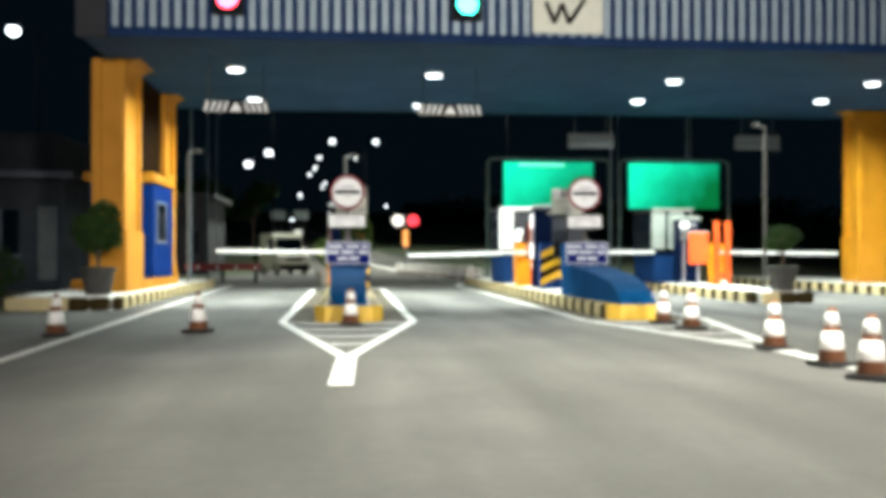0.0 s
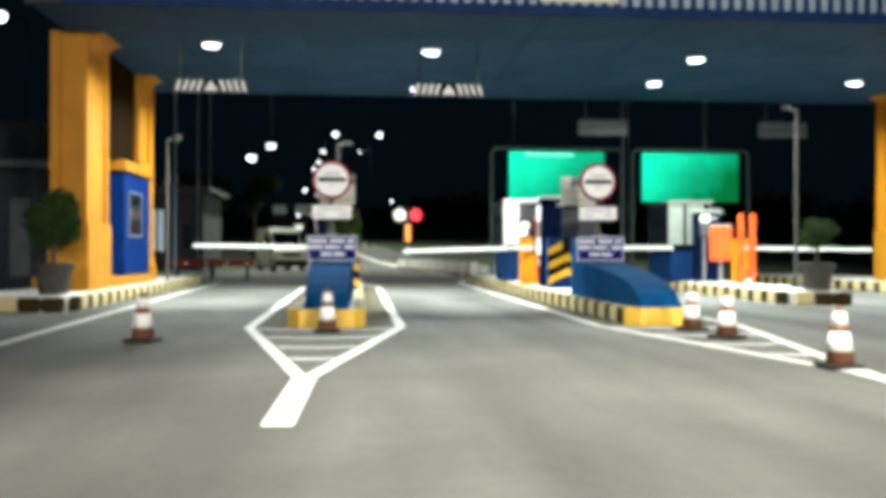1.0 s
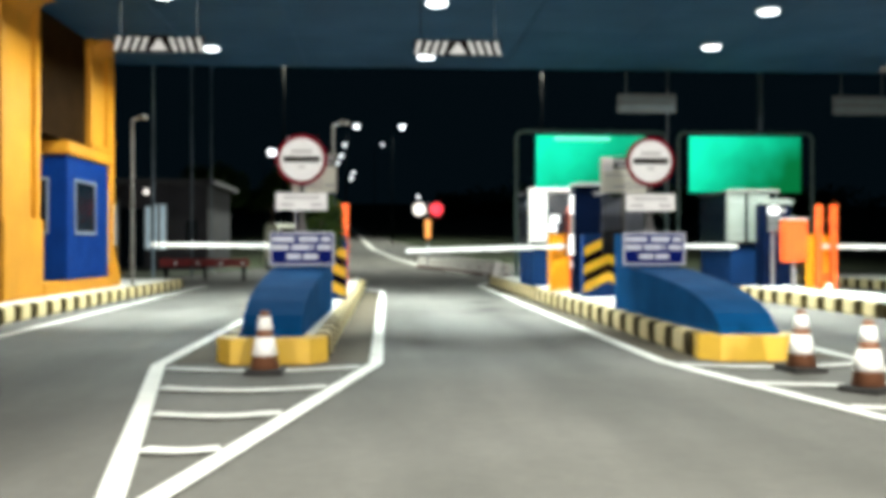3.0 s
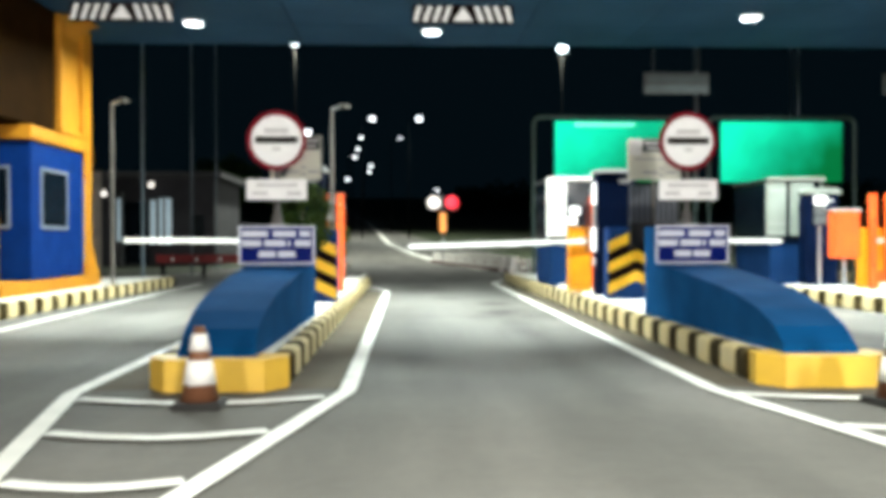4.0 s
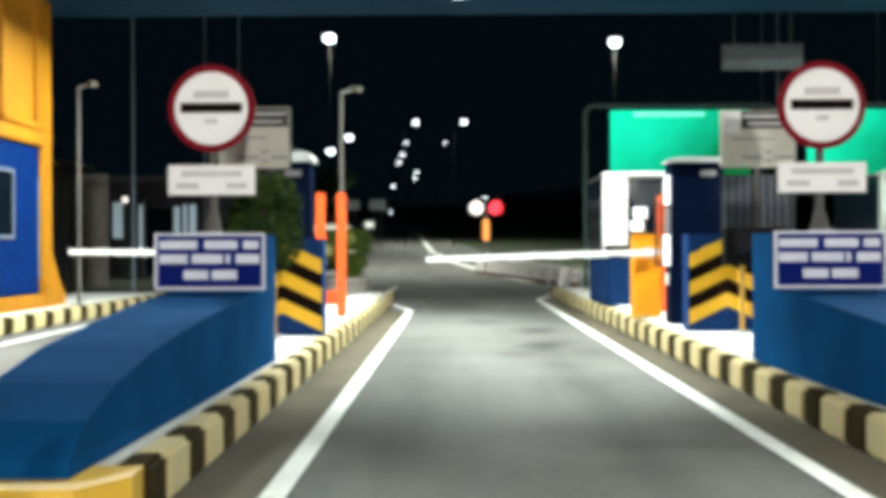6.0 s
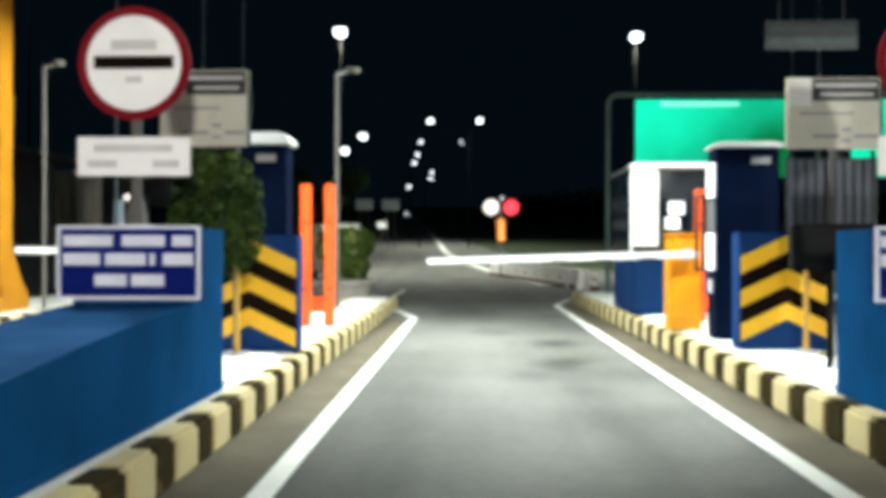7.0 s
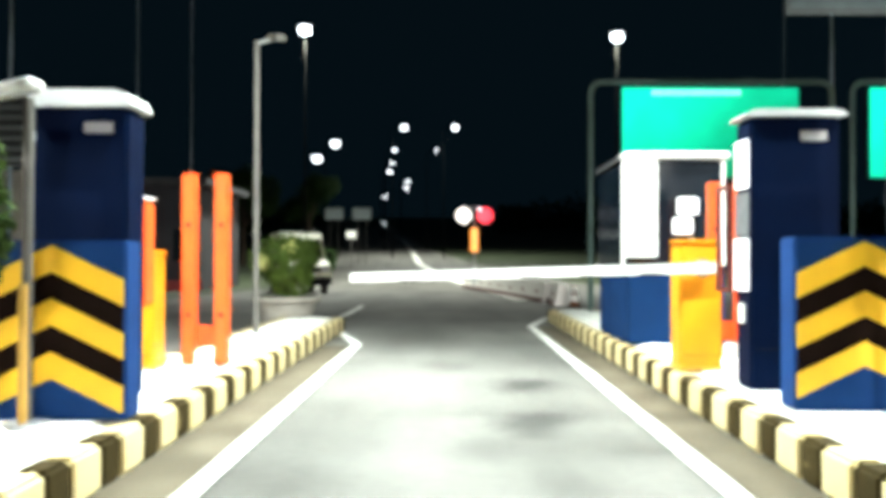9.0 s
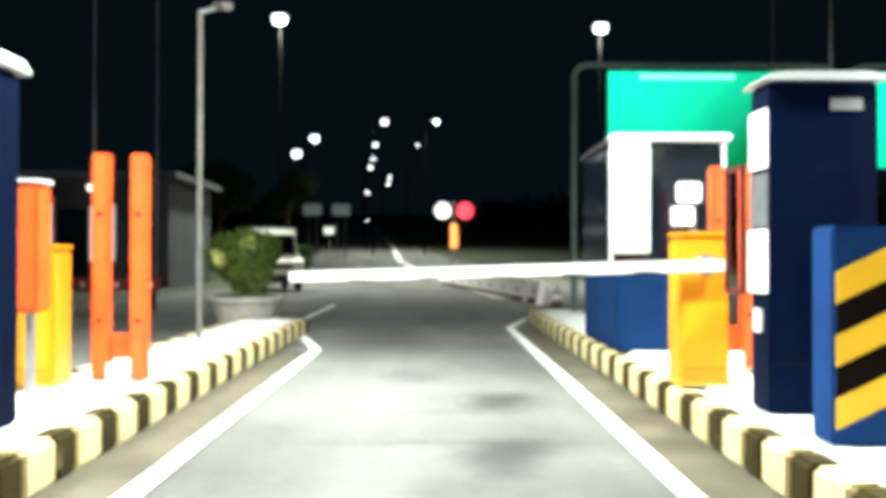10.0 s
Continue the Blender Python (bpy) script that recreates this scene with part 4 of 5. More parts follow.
# yellow corner column behind the guard booth
cc = thing("column", -3.45, 29.09, 0.27, "slim yellow painted column behind the guard booth", "column", "canopy columns")
boxpart("shaft", (-0.3, -0.185, 0, 0.24, 0.185, CZ - 0.273), YELLOW, cc, "", 0.02)
boxpart("pedestal", (-0.33, -0.19, 0, 0.30, 0.25, 0.42), YELLOW, cc, "yellow pedestal", 0.02)
bm = bmesh.new()
extrude_x(bm, [(0.186, 0.0), (0.186, 1.0), (0.34, 0.72), (0.55, 0.40), (0.74, 0.22), (0.74, 0.0)], 0.02, 0.22)
bevel(bm, 0.01)
part("buttress", bm, YELLOW, cc, "sloping yellow buttress")

# ---- cctv poles ----
def cctv(x, y, z, top, way, label="slim grey pole with a small camera on top"):
    t = thing("cctv_pole", x, y, z, label, "camera pole", "camera poles")
    tubepart("pole", (0, 0, 0), (0, 0, top), 0.036, POLE_GREY, t, r1=0.028)
    boxpart("base_plate", (-0.13, -0.13, 0, 0.13, 0.13, 0.025), STEEL, t)
    bm = bmesh.new()
    cyl(bm, (0, 0, top - 0.03), (way * 0.2, -0.02, top + 0.02), 0.02)
    part("bracket", bm, STEEL, t)
    bm = bmesh.new()
    box(bm, -0.07, -0.16, -0.045, 0.07, 0.14, 0.045)
    bevel(bm, 0.02)
    bmesh.ops.transform(bm, matrix=pose(way * 0.25, -0.05, top + 0.03, 12, 0, way * 35), verts=bm.verts)
    part("camera_housing", bm, POLE_GREY, t)


cctv(1.52, 30.2, DECK, 3.72, 1)
cctv(-2.94, 29.72, 0.27, 3.75, 1)
cctv(11.46, 23.8, DECK, 3.86, -1)


# ---- traffic cones ----
def make_cone():
    t = thing("traffic_cone", 1.66, 16.75, 0, "orange rubber traffic cone with two white reflective bands", "traffic cone", "traffic cones")
    bm = bmesh.new()
    box(bm, -0.175, -0.175, 0, 0.175, 0.175, 0.045)
    bevel(bm, 0.015)
    part("base", bm, RUBBER, t, "black rubber base")
    H, r0, r1 = 0.56, 0.132, 0.036

    def rad(z):
        return r0 + (r1 - r0) * (z - 0.05) / (H - 0.05)

    bm = bmesh.new()
    cyl(bm, (0, 0, 0.05), (0, 0, H), r0, r1, 28)
    part("body", bm, CONE_ORANGE, t, smooth=True)
    for a, b in ((0.165, 0.33), (0.395, 0.51)):
        bm = bmesh.new()
        cyl(bm, (0, 0, a), (0, 0, b), rad(a) + 0.006, rad(b) + 0.006, 28)
        part("reflective_band", bm, BAND, t, "white reflective band", smooth=True)
    return t


cone = make_cone()
for x, y, r in ((-2.18, 15.1, 20), (-0.43, 15.55, -12), (6.52, 16.6, 8), (6.52, 15.4, 33), (6.40, 12.5, -5), (6.25, 10.95, 15), (6.1, 10.0, 40)):
    copy_thing(cone, pose(x, y, 0.004, 0, 0, r))


# ---- plants ----
def leaf_cloud(rx, ry, rz, n, size, seed, hollow=0.55):
    """Many small bent leaves through an uneven ball."""
    rng = np.random.default_rng(seed)
    lumps = rng.normal(size=(9, 3))
    lumps /= np.linalg.norm(lumps, axis=1)[:, None]
    verts, faces = [], []
    for _ in range(n):
        d = rng.normal(size=3)
        d /= np.linalg.norm(d)
        swell = 0.62 + 0.5 * max(0.0, float((lumps @ d).max()) - 0.55) / 0.45
        r = swell * (hollow + (1 - hollow) * rng.random() ** 0.5)
        c = d * r * np.array((rx, ry, rz))
        a = rng.normal(size=3)
        a /= np.linalg.norm(a)
        b = np.cross(a, d + 0.3 * rng.normal(size=3))
        b /= np.linalg.norm(b) + 1e-6
        s = size * rng.uniform(0.6, 1.3)
        i = len(verts)
        verts += [tuple(c - a * s), tuple(c + b * s * 0.4 + d * s * 0.2), tuple(c + a * s), tuple(c - b * s * 0.4 + d * s * 0.2)]
        faces.append((i, i + 1, i + 2, i + 3))
    me = bpy.data.meshes.new("crown")
    me.from_pydata(verts, [], faces)
    return me


def shrub(name, x, y, z, r, h, n, size, seed, material, label, pot=TERRACOTTA, trunk=0.3, lean=0.0, wide=1.0):
    t = thing(name, x, y, z, label, "plant")
    base = 0.0
    if pot:
        bm = bmesh.new()
        cyl(bm, (0, 0, 0), (0, 0, 0.52), 0.24 * wide, 0.33 * wide, 24)
        cyl(bm, (0, 0, 0.47), (0, 0, 0.55), 0.36 * wide, 0.36 * wide, 24)
        bevel(bm, 0.012)
        part("pot", bm, pot, t, "cement pot")
        bm = bmesh.new()
        cyl(bm, (0, 0, 0.551), (0, 0, 0.57), 0.31 * wide, 0.28 * wide, 20)
        part("soil", bm, SOIL, t)
        base = 0.56
    bm = bmesh.new()
    cyl(bm, (0, 0, base), (0.02 + lean, 0.01, base + trunk + 0.3), 0.045, 0.03, 10)
    for k in range(6):
        a = k * 1.05
        cyl(bm, (0.01 + 0.6 * lean, 0, base + trunk), (lean + math.cos(a) * r * 0.6, math.sin(a) * r * 0.6, base + trunk + h * 0.45 + 0.05 * k), 0.022, 0.008, 8)
    part("trunk", bm, BARK, t)
    me = leaf_cloud(r, r, h / 2, n, size, seed)
    me.materials.append(material)
    c = new("crown", me)
    c.parent = t
    c.location = (lean, 0, base + trunk + h / 2 - 0.05)
    return t


shrub("potted_shrub", -3.4, 21.85, 0.27, 0.48, 1.1, 2200, 0.06, 11, LEAF_DARK, "dark green shrub in a dark cement pot beside a yellow column", pot=DARK_POT)
shrub("potted_shrub", 11.42, 22.8, DECK, 0.42, 0.7, 1200, 0.05, 12, LEAF_DARK, "dark green shrub in a dark cement pot", pot=DARK_POT)
shrub("island_shrub", 1.62, 22.2, DECK, 0.40, 1.05, 2900, 0.045, 13, LEAF_ISLAND, "leafy green shrub on the island behind the notice board", pot=None, trunk=0.68, lean=0.1)
planter = shrub("planter_shrub", 1.0, 35.4, 0.0, 0.68, 1.15, 3000, 0.055, 14, LEAF_LIT, "green leafy shrub in a large pale concrete planter past the island", pot=TERRACOTTA, trunk=0.02, wide=1.75)
# clumps of paler leaves: lamp-lit foliage painted by leaf colour
for k, (dx, dz, r, n) in enumerate(((-0.36, 0.16, 0.16, 90), (0.12, 0.42, 0.14, 60))):
    me = leaf_cloud(r, r, r, n, 0.05, 60 + k, 0.2)
    me.materials.append(LEAF_LAMPLIT)
    c = new("lamplit_leaves", me)
    c.parent = planter
    c.location = (dx, -0.42, 1.02 + dz)
for i, (x, y, r, h) in enumerate(((-3.7, 66, 1.2, 1.6), (-3.6, 69.5, 1.2, 1.5), (-4.0, 73, 1.3, 1.6))):
    shrub("roadside_shrub", x, y, ground_z(y), r, h, 2200, 0.13, 20 + i, LEAF_DARK, "dark roadside shrub on the verge", pot=None, trunk=0.25)
for i, (x, y, r, h) in enumerate(((-6.6, 24.5, 0.8, 1.3), (-7.6, 22.0, 0.9, 1.1), (-6.4, 20.2, 0.7, 0.9))):
    shrub("verge_shrub", x, y, -0.03, r, h, 1300, 0.07, 40 + i, LEAF_DARK, "low dark shrub beside the side island", pot=None, trunk=0.15)


def tree(x, y, h, r, seed):
    g = ground_z(y) - 0.03
    t = thing("tree", x, y, g, "dark leafy tree behind the verge", "tree", "verge trees")
    rng = random.Random(seed)
    bm = bmesh.new()
    cyl(bm, (0, 0, 0), (0.1, 0.05, h * 0.55), 0.16, 0.09, 10)
    tips = []
    for k in range(8):
        a = k * 0.8 + rng.uniform(-0.3, 0.3)
        tip = (math.cos(a) * r * rng.uniform(0.45, 0.75), math.sin(a) * r * rng.uniform(0.45, 0.75), h * rng.uniform(0.55, 0.92))
        cyl(bm, (0.08, 0.04, h * rng.uniform(0.35, 0.55)), tip, 0.06, 0.02, 8)
        tips.append(tip)
    part("trunk", bm, BARK, t)
    verts, faces = [], []
    for k, tip in enumerate(tips + [(0, 0, h * 0.8)]):
        me = leaf_cloud(r * 0.5, r * 0.5, r * 0.42, 700, 0.16, seed * 31 + k, 0.3)
        n = len(verts)
        verts += [tuple(v.co + Vector(tip)) for v in me.vertices]
        faces += [tuple(n + i for i in p.vertices) for p in me.polygons]
        bpy.data.meshes.remove(me)
    me = bpy.data.meshes.new("crown")
    me.from_pydata(verts, [], faces)
    me.materials.append(LEAF_DARK)
    c = new("crown", me)
    c.parent = t


tree(-11.5, 88.0, 7.5, 2.6, 3)
tree(-8.0, 97.0, 7.0, 2.4, 5)


def far_woods():
    """A dark uneven line of woods along the horizon."""
    rng = np.random.default_rng(8)
    verts, faces = [], []
    for k in range(150):
        y = rng.uniform(170, 330)
        x = rng.uniform(-190, 190)
        if -30 - 0.03 * (y - 170) < x < 14:
            continue
        s = rng.uniform(4.0, 9.0)
        me = leaf_cloud(s * 0.9, s * 0.9, s * rng.uniform(0.5, 0.9), 160, 0.9, 900 + k, 0.5)
        n, g = len(verts), ground_z(y)
        verts += [(v.co.x + x, v.co.y + y, v.co.z + g + s * 0.5) for v in me.vertices]
        faces += [tuple(n + i for i in p.vertices) for p in me.polygons]
        bpy.data.meshes.remove(me)
    me = bpy.data.meshes.new("far_woods")
    me.from_pydata(verts, [], faces)
    me.materials.append(LEAF_DARK)
    tagged(new("far_woods", me), "dark uneven line of far woods", "woods", kind="stuff")


far_woods()


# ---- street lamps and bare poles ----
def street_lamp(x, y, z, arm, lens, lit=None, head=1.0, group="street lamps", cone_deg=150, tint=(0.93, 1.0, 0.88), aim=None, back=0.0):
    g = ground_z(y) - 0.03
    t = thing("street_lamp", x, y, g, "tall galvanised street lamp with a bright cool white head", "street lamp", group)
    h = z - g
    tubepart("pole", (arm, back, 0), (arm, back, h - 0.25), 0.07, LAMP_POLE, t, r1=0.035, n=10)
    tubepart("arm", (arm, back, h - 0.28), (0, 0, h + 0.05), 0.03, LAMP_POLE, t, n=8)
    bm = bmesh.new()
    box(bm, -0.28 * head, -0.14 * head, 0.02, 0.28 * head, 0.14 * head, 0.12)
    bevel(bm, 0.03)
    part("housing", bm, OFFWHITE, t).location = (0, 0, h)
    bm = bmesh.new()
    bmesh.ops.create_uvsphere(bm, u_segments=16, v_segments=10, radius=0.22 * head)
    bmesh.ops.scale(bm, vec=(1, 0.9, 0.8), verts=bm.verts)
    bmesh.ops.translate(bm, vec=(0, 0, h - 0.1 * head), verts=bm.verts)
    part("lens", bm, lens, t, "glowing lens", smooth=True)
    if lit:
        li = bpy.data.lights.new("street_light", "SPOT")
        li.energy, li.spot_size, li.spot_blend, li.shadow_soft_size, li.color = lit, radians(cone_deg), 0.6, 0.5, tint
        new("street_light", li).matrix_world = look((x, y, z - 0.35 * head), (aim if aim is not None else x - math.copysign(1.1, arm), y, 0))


street_lamp(-16.1, 54.0, 13.1, 1.3, STREET, 2500.0, 1.4)
# two added lamps, out of view: fill light for the forecourt and lane
street_lamp(-1.5, 7.4, 8.6, -6.5, STREET, FRONT_FILL_W * 0.1, cone_deg=110, tint=(1.0, 0.96, 0.85))
street_lamp(4.6, 10.0, 8.6, 9.3, STREET, FRONT_FILL_W * 1.4, cone_deg=108, tint=(0.97, 1.0, 0.89), aim=6.4)
# added floodlight masts, unseen behind the start: fill light aimed at the toll gate
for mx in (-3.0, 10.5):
    mast = thing("fill_flood_mast", mx, -11.0, 0, "added unseen steel mast with a fill floodlight aimed at the toll gate", "floodlight", "floodlights")
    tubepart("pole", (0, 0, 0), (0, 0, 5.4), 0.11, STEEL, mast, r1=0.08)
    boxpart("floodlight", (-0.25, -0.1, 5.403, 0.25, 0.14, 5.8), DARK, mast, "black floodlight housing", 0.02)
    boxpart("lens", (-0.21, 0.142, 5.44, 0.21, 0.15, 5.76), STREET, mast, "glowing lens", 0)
    li = bpy.data.lights.new("flood_fill_beam", "SPOT")
    li.energy, li.spot_size, li.spot_blend, li.shadow_soft_size, li.color = FLOOD_FILL_W * (0.6 if mx < 0 else 1.1), radians(38), 0.6, 0.8, (1.0, 0.98, 0.92)
    new("flood_fill_beam", li).matrix_world = look((mx, -10.8, 5.6), (4.2 + 0.2 * (mx - 4), 23, 2.6))
street_lamp(12.65, 67.5, 13.1, 0.0, STREET, STREET_W, 1.4, aim=11.5, back=0.2)
street_lamp(-3.5, 66.0, 13.1, 0.0, STREET, STREET_W, 1.4, aim=-2.4, back=0.2)
for x, y, s in ((-11.4, 125.5, 3.6), (-7.65, 112, 3.0), (-0.2, 101, 1.9), (4.3, 101, 1.9), (-2.05, 118, 1.4), (-3.15, 131.5, 1.5), (-4.2, 142, 1.7),
                (-2.5, 158, 1.6), (-3.28, 170, 1.7), (-8.1, 189, 2.4), (2.35, 118.5, 0.9), (10.2, 228, 2.2), (-17.4, 316, 3.0)):
    street_lamp(x, y, 13.1, -1.0, FAR_STREET, STREET_W * 0.4 if y == 101 else None, 0.62 * s, "far street lamps")


def bare_pole(x, y, h):
    t = thing("steel_pole", x, y, ground_z(y) - 0.03, "tall thin grey steel pole on the verge", "pole", "bare poles")
    tubepart("shaft", (0, 0, 0), (0, 0, h), 0.036, BARE_POLE, t, r1=0.024, n=10)
    boxpart("base", (-0.16, -0.16, 0, 0.16, 0.16, 0.04), STEEL, t)


for x, y, h in ((-4.4, 43.3, 11), (-5.1, 51, 12), (-3.65, 34.5, 9), (16.95, 55, 13), (17.75, 45.5, 12), (11.3, 36.45, 10), (14.33, 36.75, 10)):
    bare_pole(x, y, h)

# ---- far signs ----
fs = thing("far_sign", 4.45, 58.8, ground_z(58.8), "white and red lit discs above an amber plate on a post", "road sign")
tubepart("post", (0.52, 0, 0), (0.52, 0, 3.6), 0.05, STEEL, fs)
for x, m, l in ((0.06, FAR_WHITE, "lit white disc"), (0.98, FAR_RED, "lit red disc")):
    bm = bmesh.new()
    cyl(bm, (x, -0.1, 3.17), (x, -0.07, 3.17), 0.345, n=32)
    part("disc", bm, m, fs, l)
boxpart("disc_backing", (-0.2, -0.06, 3.05, 1.28, -0.03, 3.3), SIGN_BACK, fs)
boxpart("amber_plate", (0.36, -0.1, 1.62, 0.68, -0.07, 2.62), FAR_AMBER, fs, "lit amber plate", 0.02)
for x in (-4.97, -2.84):
    b = thing("direction_sign", x, 90, ground_z(90), "dim grey direction board on two posts", "road sign", "direction signs")
    for dx in (-0.3, 0.3):
        tubepart("post", (dx, 0, 0), (dx, 0, 4.4), 0.035, POLE_GREY, b)
    boxpart("board", (-0.68, -0.08, 3.45, 0.68, -0.05, 4.3), FAR_BOARD, b, "", 0.01)

sw = thing("small_sign", -2.6, 80, ground_z(80), "small white plate on a slim grey post on the verge", "road sign")
tubepart("post", (0, 0, 0), (0, 0, 2.62), 0.03, POLE_GREY, sw)
boxpart("plate", (-0.32, -0.06, 2.2, 0.32, -0.035, 2.65), SIGN_WHITE, sw, "", 0.01)

# ---- parked van ----
def van(x, y, turn):
    t = thing("parked_van", x, y, 0, "pale yellowish white van parked on the verge behind a shrub", "van")
    t.rotation_euler = (0, 0, radians(turn))
    bm = bmesh.new()
    extrude_x(bm, [(-2.1, 0.32), (-2.14, 0.75), (-2.0, 1.08), (-1.35, 1.25), (-0.75, 2.05), (-0.4, 2.28), (2.1, 2.30), (2.2, 2.1), (2.22, 0.32)], -0.86, 0.86)
    for v in bm.verts:
        if v.co.z > 1.2:
            v.co.x *= 0.92
    bevel(bm, 0.06, 3)
    part("body", bm, VAN_PAINT, t)
    bm = bmesh.new()
    extrude_x(bm, [(-1.345, 1.30), (-0.80, 2.03), (-0.82, 2.05), (-1.365, 1.32)], -0.70, 0.70)
    part("windscreen", bm, GLASS, t, "dark sloping windscreen")
    for sx in (-1, 1):
        a, b = sorted((sx * 0.845, sx * 0.80))
        bm = bmesh.new()
        extrude_x(bm, [(-1.05, 1.35), (-0.6, 1.95), (0.2, 1.95), (0.2, 1.35)], a, b)
        part("side_window", bm, GLASS, t, "dark side window")
        boxpart("headlight", (sx * 0.66 - 0.14, -2.15, 0.80, sx * 0.66 + 0.14, -2.02, 0.98), OFFWHITE, t, "unlit headlight", 0.03)
        for wy in (-1.35, 1.4):
            bm = bmesh.new()
            cyl(bm, (sx * 0.66, wy, 0.33), (sx * 0.88, wy, 0.33), 0.33, n=24)
            bevel(bm, 0.03)
            w = part("wheel", bm, RUBBER, t, "black tyre")
            tubepart("rim", (sx * 0.875, wy, 0.33), (sx * 0.895, wy, 0.33), 0.19, STEEL, w, "grey steel rim", 18)
    boxpart("bumper", (-0.87, -2.24, 0.30, 0.87, -2.1, 0.60), DARK, t, "black front bumper", 0.05)
    boxpart("grille", (-0.48, -2.16, 0.78, 0.48, -2.10, 0.95), DARK, t, "black grille", 0.02)
    for sx in (-1, 1):
        boxpart("mirror", (sx * 1.0 - 0.09, -1.15, 1.32, sx * 1.0 + 0.09, -1.05, 1.55), DARK, t, "black door mirror", 0.03)
        boxpart("mirror_arm", (min(sx * 0.84, sx * 0.91), -1.12, 1.40, max(sx * 0.84, sx * 0.91), -1.08, 1.44), DARK, t, "", 0)


van(-2.0, 55.0, 19)

# ---- low white barrier blocks beside the exit lane ----
bl = thing("road_barrier", 7.0, 44.8, 0, "low white and dull red concrete barrier block", "barrier", "barrier blocks")
bm = bmesh.new()
extrude_y(bm, [(-0.25, 0), (0.25, 0), (0.17, 0.18), (0.12, 0.58), (-0.12, 0.58), (-0.17, 0.18)], -1.01, 1.01)
bevel(bm, 0.03)
part("block", bm, BAND, bl)
# dark band: shade on the lower faces of the block put into colour
boxpart("shade_band", (-0.253, -1.006, 0.0, 0.253, 1.006, 0.13), DARK_RED, bl, "dull red foot painted as the shaded lower face", 0)
boxpart("stripe", (-0.175, -0.12, 0.26, 0.175, 0.12, 0.34), SIGN_RED, bl, "dull red reflector patch", 0)
for i in range(1, 9):
    copy_thing(bl, pose(7.0 - 0.27 * i, 44.8 + 2.04 * i, 0, 0, 0, 7.5))
copy_thing(cone, pose(7.15, 42.6, 0))

# guard rail across the closed side road; the red glare on it is painted in
rr = thing("guard_rail", -3.4, 40.5, 0, "low weathered guard rail tinted dark red, with pale reflectors", "guard rail")
for x in (-1.3, 0.0, 1.3):
    boxpart("post", (x - 0.06, 0, -0.03, x + 0.06, 0.1, 0.75), DARK, rr)
for i in range(8):
    boxpart("rail_panel", (-1.5 + 0.375 * i, -0.05, 0.48, -1.5 + 0.375 * (i + 1) - 0.006, -0.005, 0.74), RAIL_RED_TINT, rr, "", 0.008)
    if i % 2:
        boxpart("reflector", (-1.5 + 0.375 * i + 0.12, -0.06, 0.54, -1.5 + 0.375 * i + 0.2, -0.051, 0.64), SIGN_WHITE, rr, "pale reflector", 0)

# ---- buildings and fences on the far side ----
fence = thing("sheet_fence", -7.75, 44.0, 0, "tall beige-grey corrugated sheet fence behind the side lane", "fence")
for i in range(5):
    bm = bmesh.new()
    for k in range(5):
        x = -3.75 + 0.75 * i + 0.15 * k
        o = 0.04 * (k % 2)
        extrude_x(bm, [(o, -0.03), (o + 0.03, -0.03), (o + 0.03, 3.65), (o, 3.65)], x, x + 0.149)
    part("sheet_panel", bm, CABIN, fence)
for i in range(3):
    boxpart("post", (-3.6 + 1.7 * i - 0.04, 0.08, -0.03, -3.6 + 1.7 * i + 0.04, 0.16, 3.66), DARK, fence)
office = thing("office_building", -12.0, 60.0, 0, "low grey office building with lit glass doors", "building")
boxpart("wall", (-7, -3, -0.03, 5.6, 4, 4.3), WALL_GREY, office, "", 0.02)
boxpart("roof", (-7.4, -3.5, 4.303, 6.0, 4.5, 4.6), ROOF, office, "", 0.03)
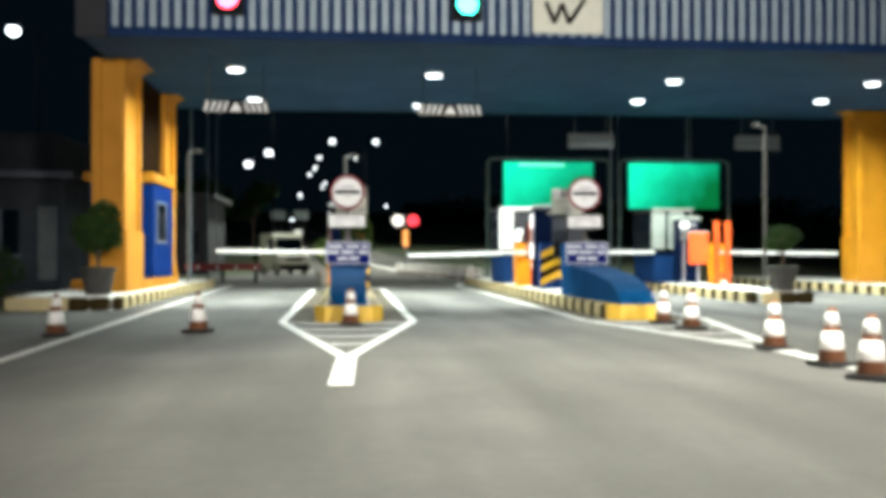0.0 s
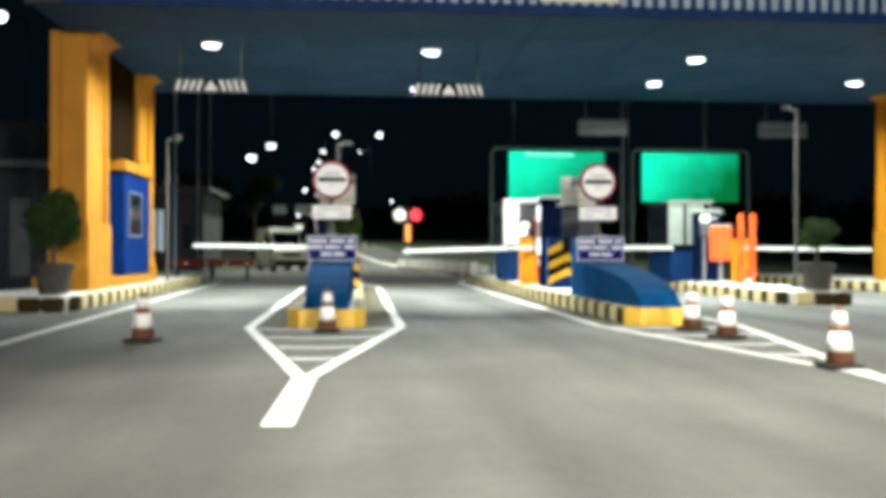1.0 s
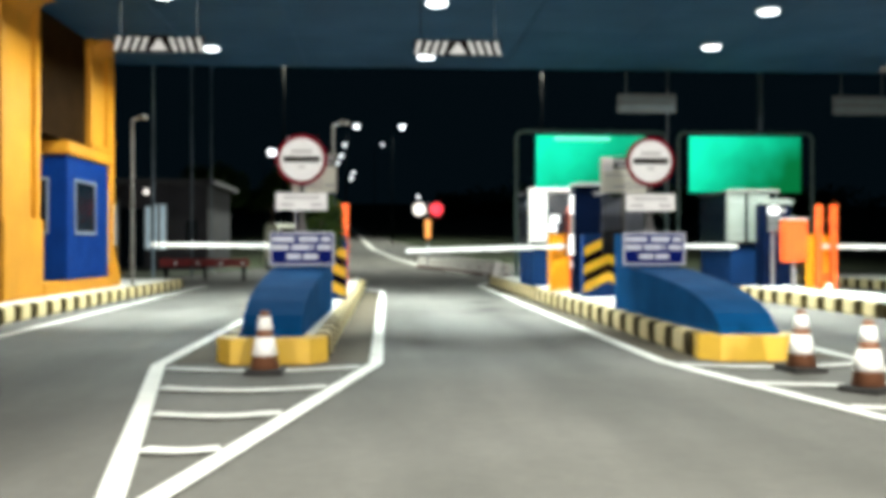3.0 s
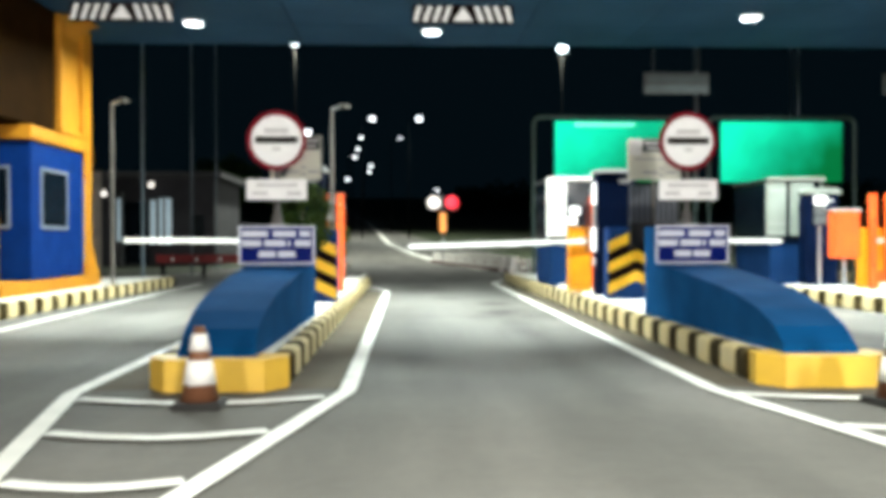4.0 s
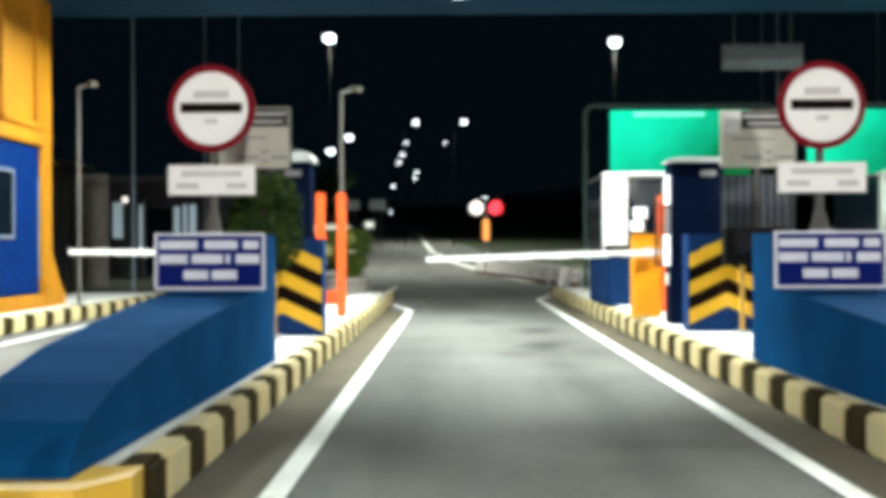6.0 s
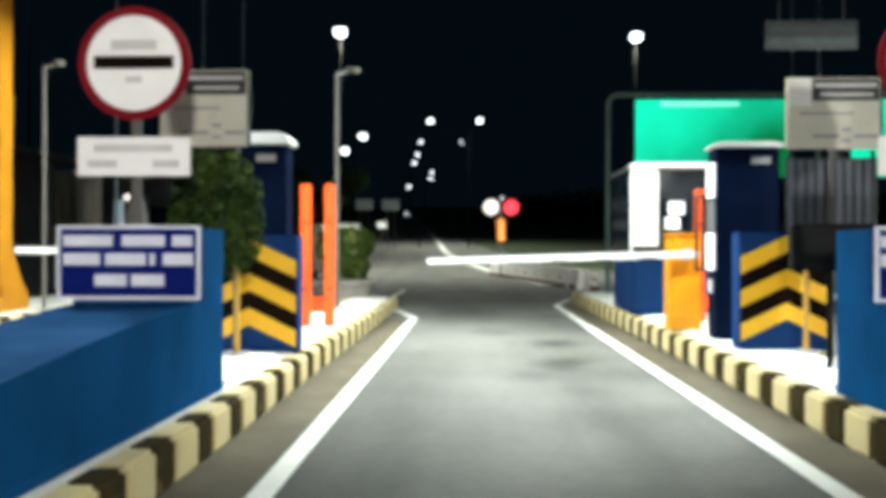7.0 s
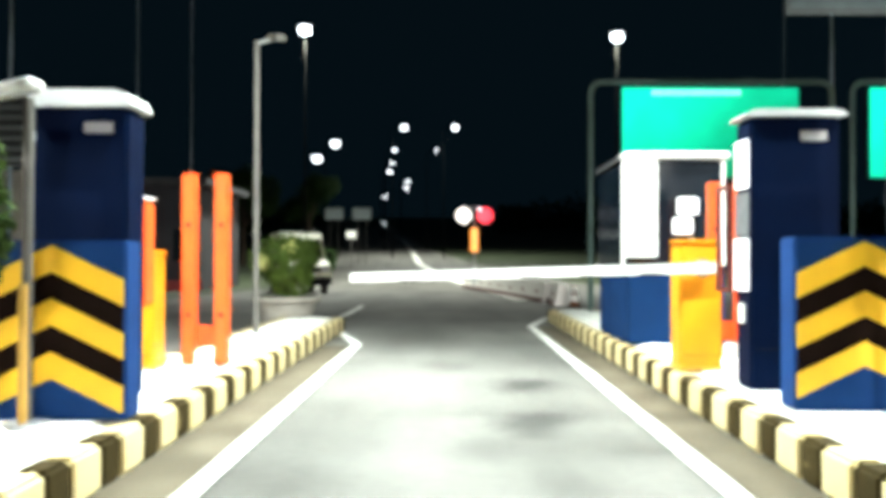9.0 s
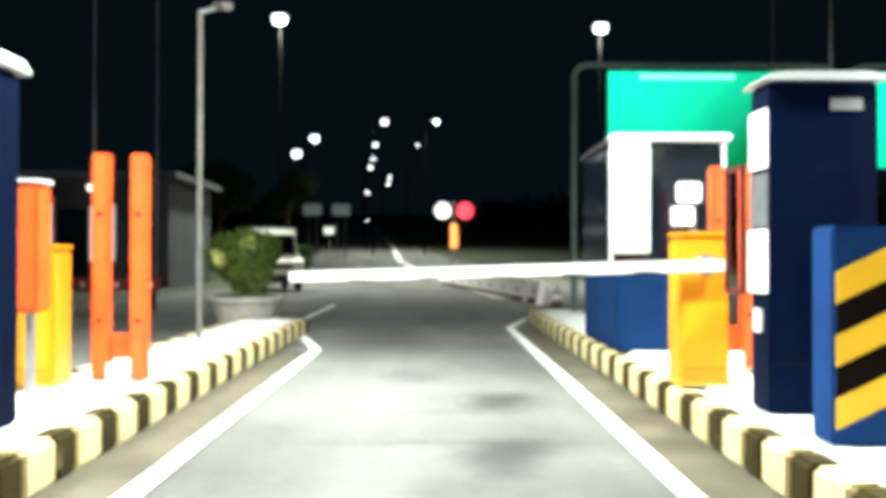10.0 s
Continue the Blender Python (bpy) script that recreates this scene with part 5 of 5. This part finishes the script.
for x0, x1, z0, z1 in ((2.48, 2.74, 1.05, 3.2), (2.90, 3.08, 1.05, 3.3), (3.20, 3.50, 1.05, 3.3), (-0.36, 0.08, 1.75, 3.4), (0.86, 1.06, 1.2, 3.3)):
    boxpart("glass_strip", (x0, -3.05, z0, x1, -3.003, z1), DOOR_LIT, office, "lit glass strip", 0)
boxpart("glass_front", (1.2, -3.04, 0.1, 2.4, -3.003, 3.1), GLASS, office, "dark glazed front", 0)
boxpart("window", (4.5, -3.04, 1.2, 5.1, -3.003, 2.5), GLASS, office, "dark window", 0)
boxpart("pillar", (1.08, -3.2, -0.03, 1.19, -3.003, 3.6), SHEET, office, "grey pillar", 0.01)
for x, z in ((2.57, 3.95), (0.27, 3.52)):
    bm = bmesh.new()
    bmesh.ops.create_uvsphere(bm, u_segments=14, v_segments=8, radius=0.14)
    bmesh.ops.translate(bm, vec=(x, -3.2, z), verts=bm.verts)
    part("wall_lamp", bm, FAR_WHITE, office, "small lit wall lamp", smooth=True)
hut = thing("side_building", -11.0, 36.0, 0, "dim low grey building with a flat eave beside the toll plaza", "building")
boxpart("wall", (-6, -3, -0.03, 3.6, 4, 3.5), HUT, hut, "", 0.02)
boxpart("roof", (-6.5, -3.6, 3.503, 4.1, 4.6, 3.62), ROOF, hut, "", 0.01)
boxpart("eave_board", (-6.5, -3.66, 3.46, 4.1, -3.603, 3.68), LOUVRE, hut, "pale grey eave board", 0.01)
boxpart("upper_wall", (-5, -1.0, 3.623, 2.8, 3.5, 5.2), HUT, hut, "dark upper storey", 0.02)
boxpart("door", (2.9, -3.05, 0.3, 3.45, -3.003, 2.6), SHEET, hut, "pale grey sheet door", 0)
for x in (-3.6, -0.6, 1.2):
    w = boxpart("window", (x, -3.05, 1.1, x + 1.1, -3.003, 2.5), GLASS, hut, "dark window", 0)
    boxpart("window_frame", (x + 0.5, -3.07, 1.1, x + 0.6, -3.052, 2.5), FRAME_DIM, w, "", 0.003)
    boxpart("window_sill", (x - 0.05, -3.1, 1.02, x + 1.15, -3.004, 1.09), FRAME_DIM, w, "", 0.004)
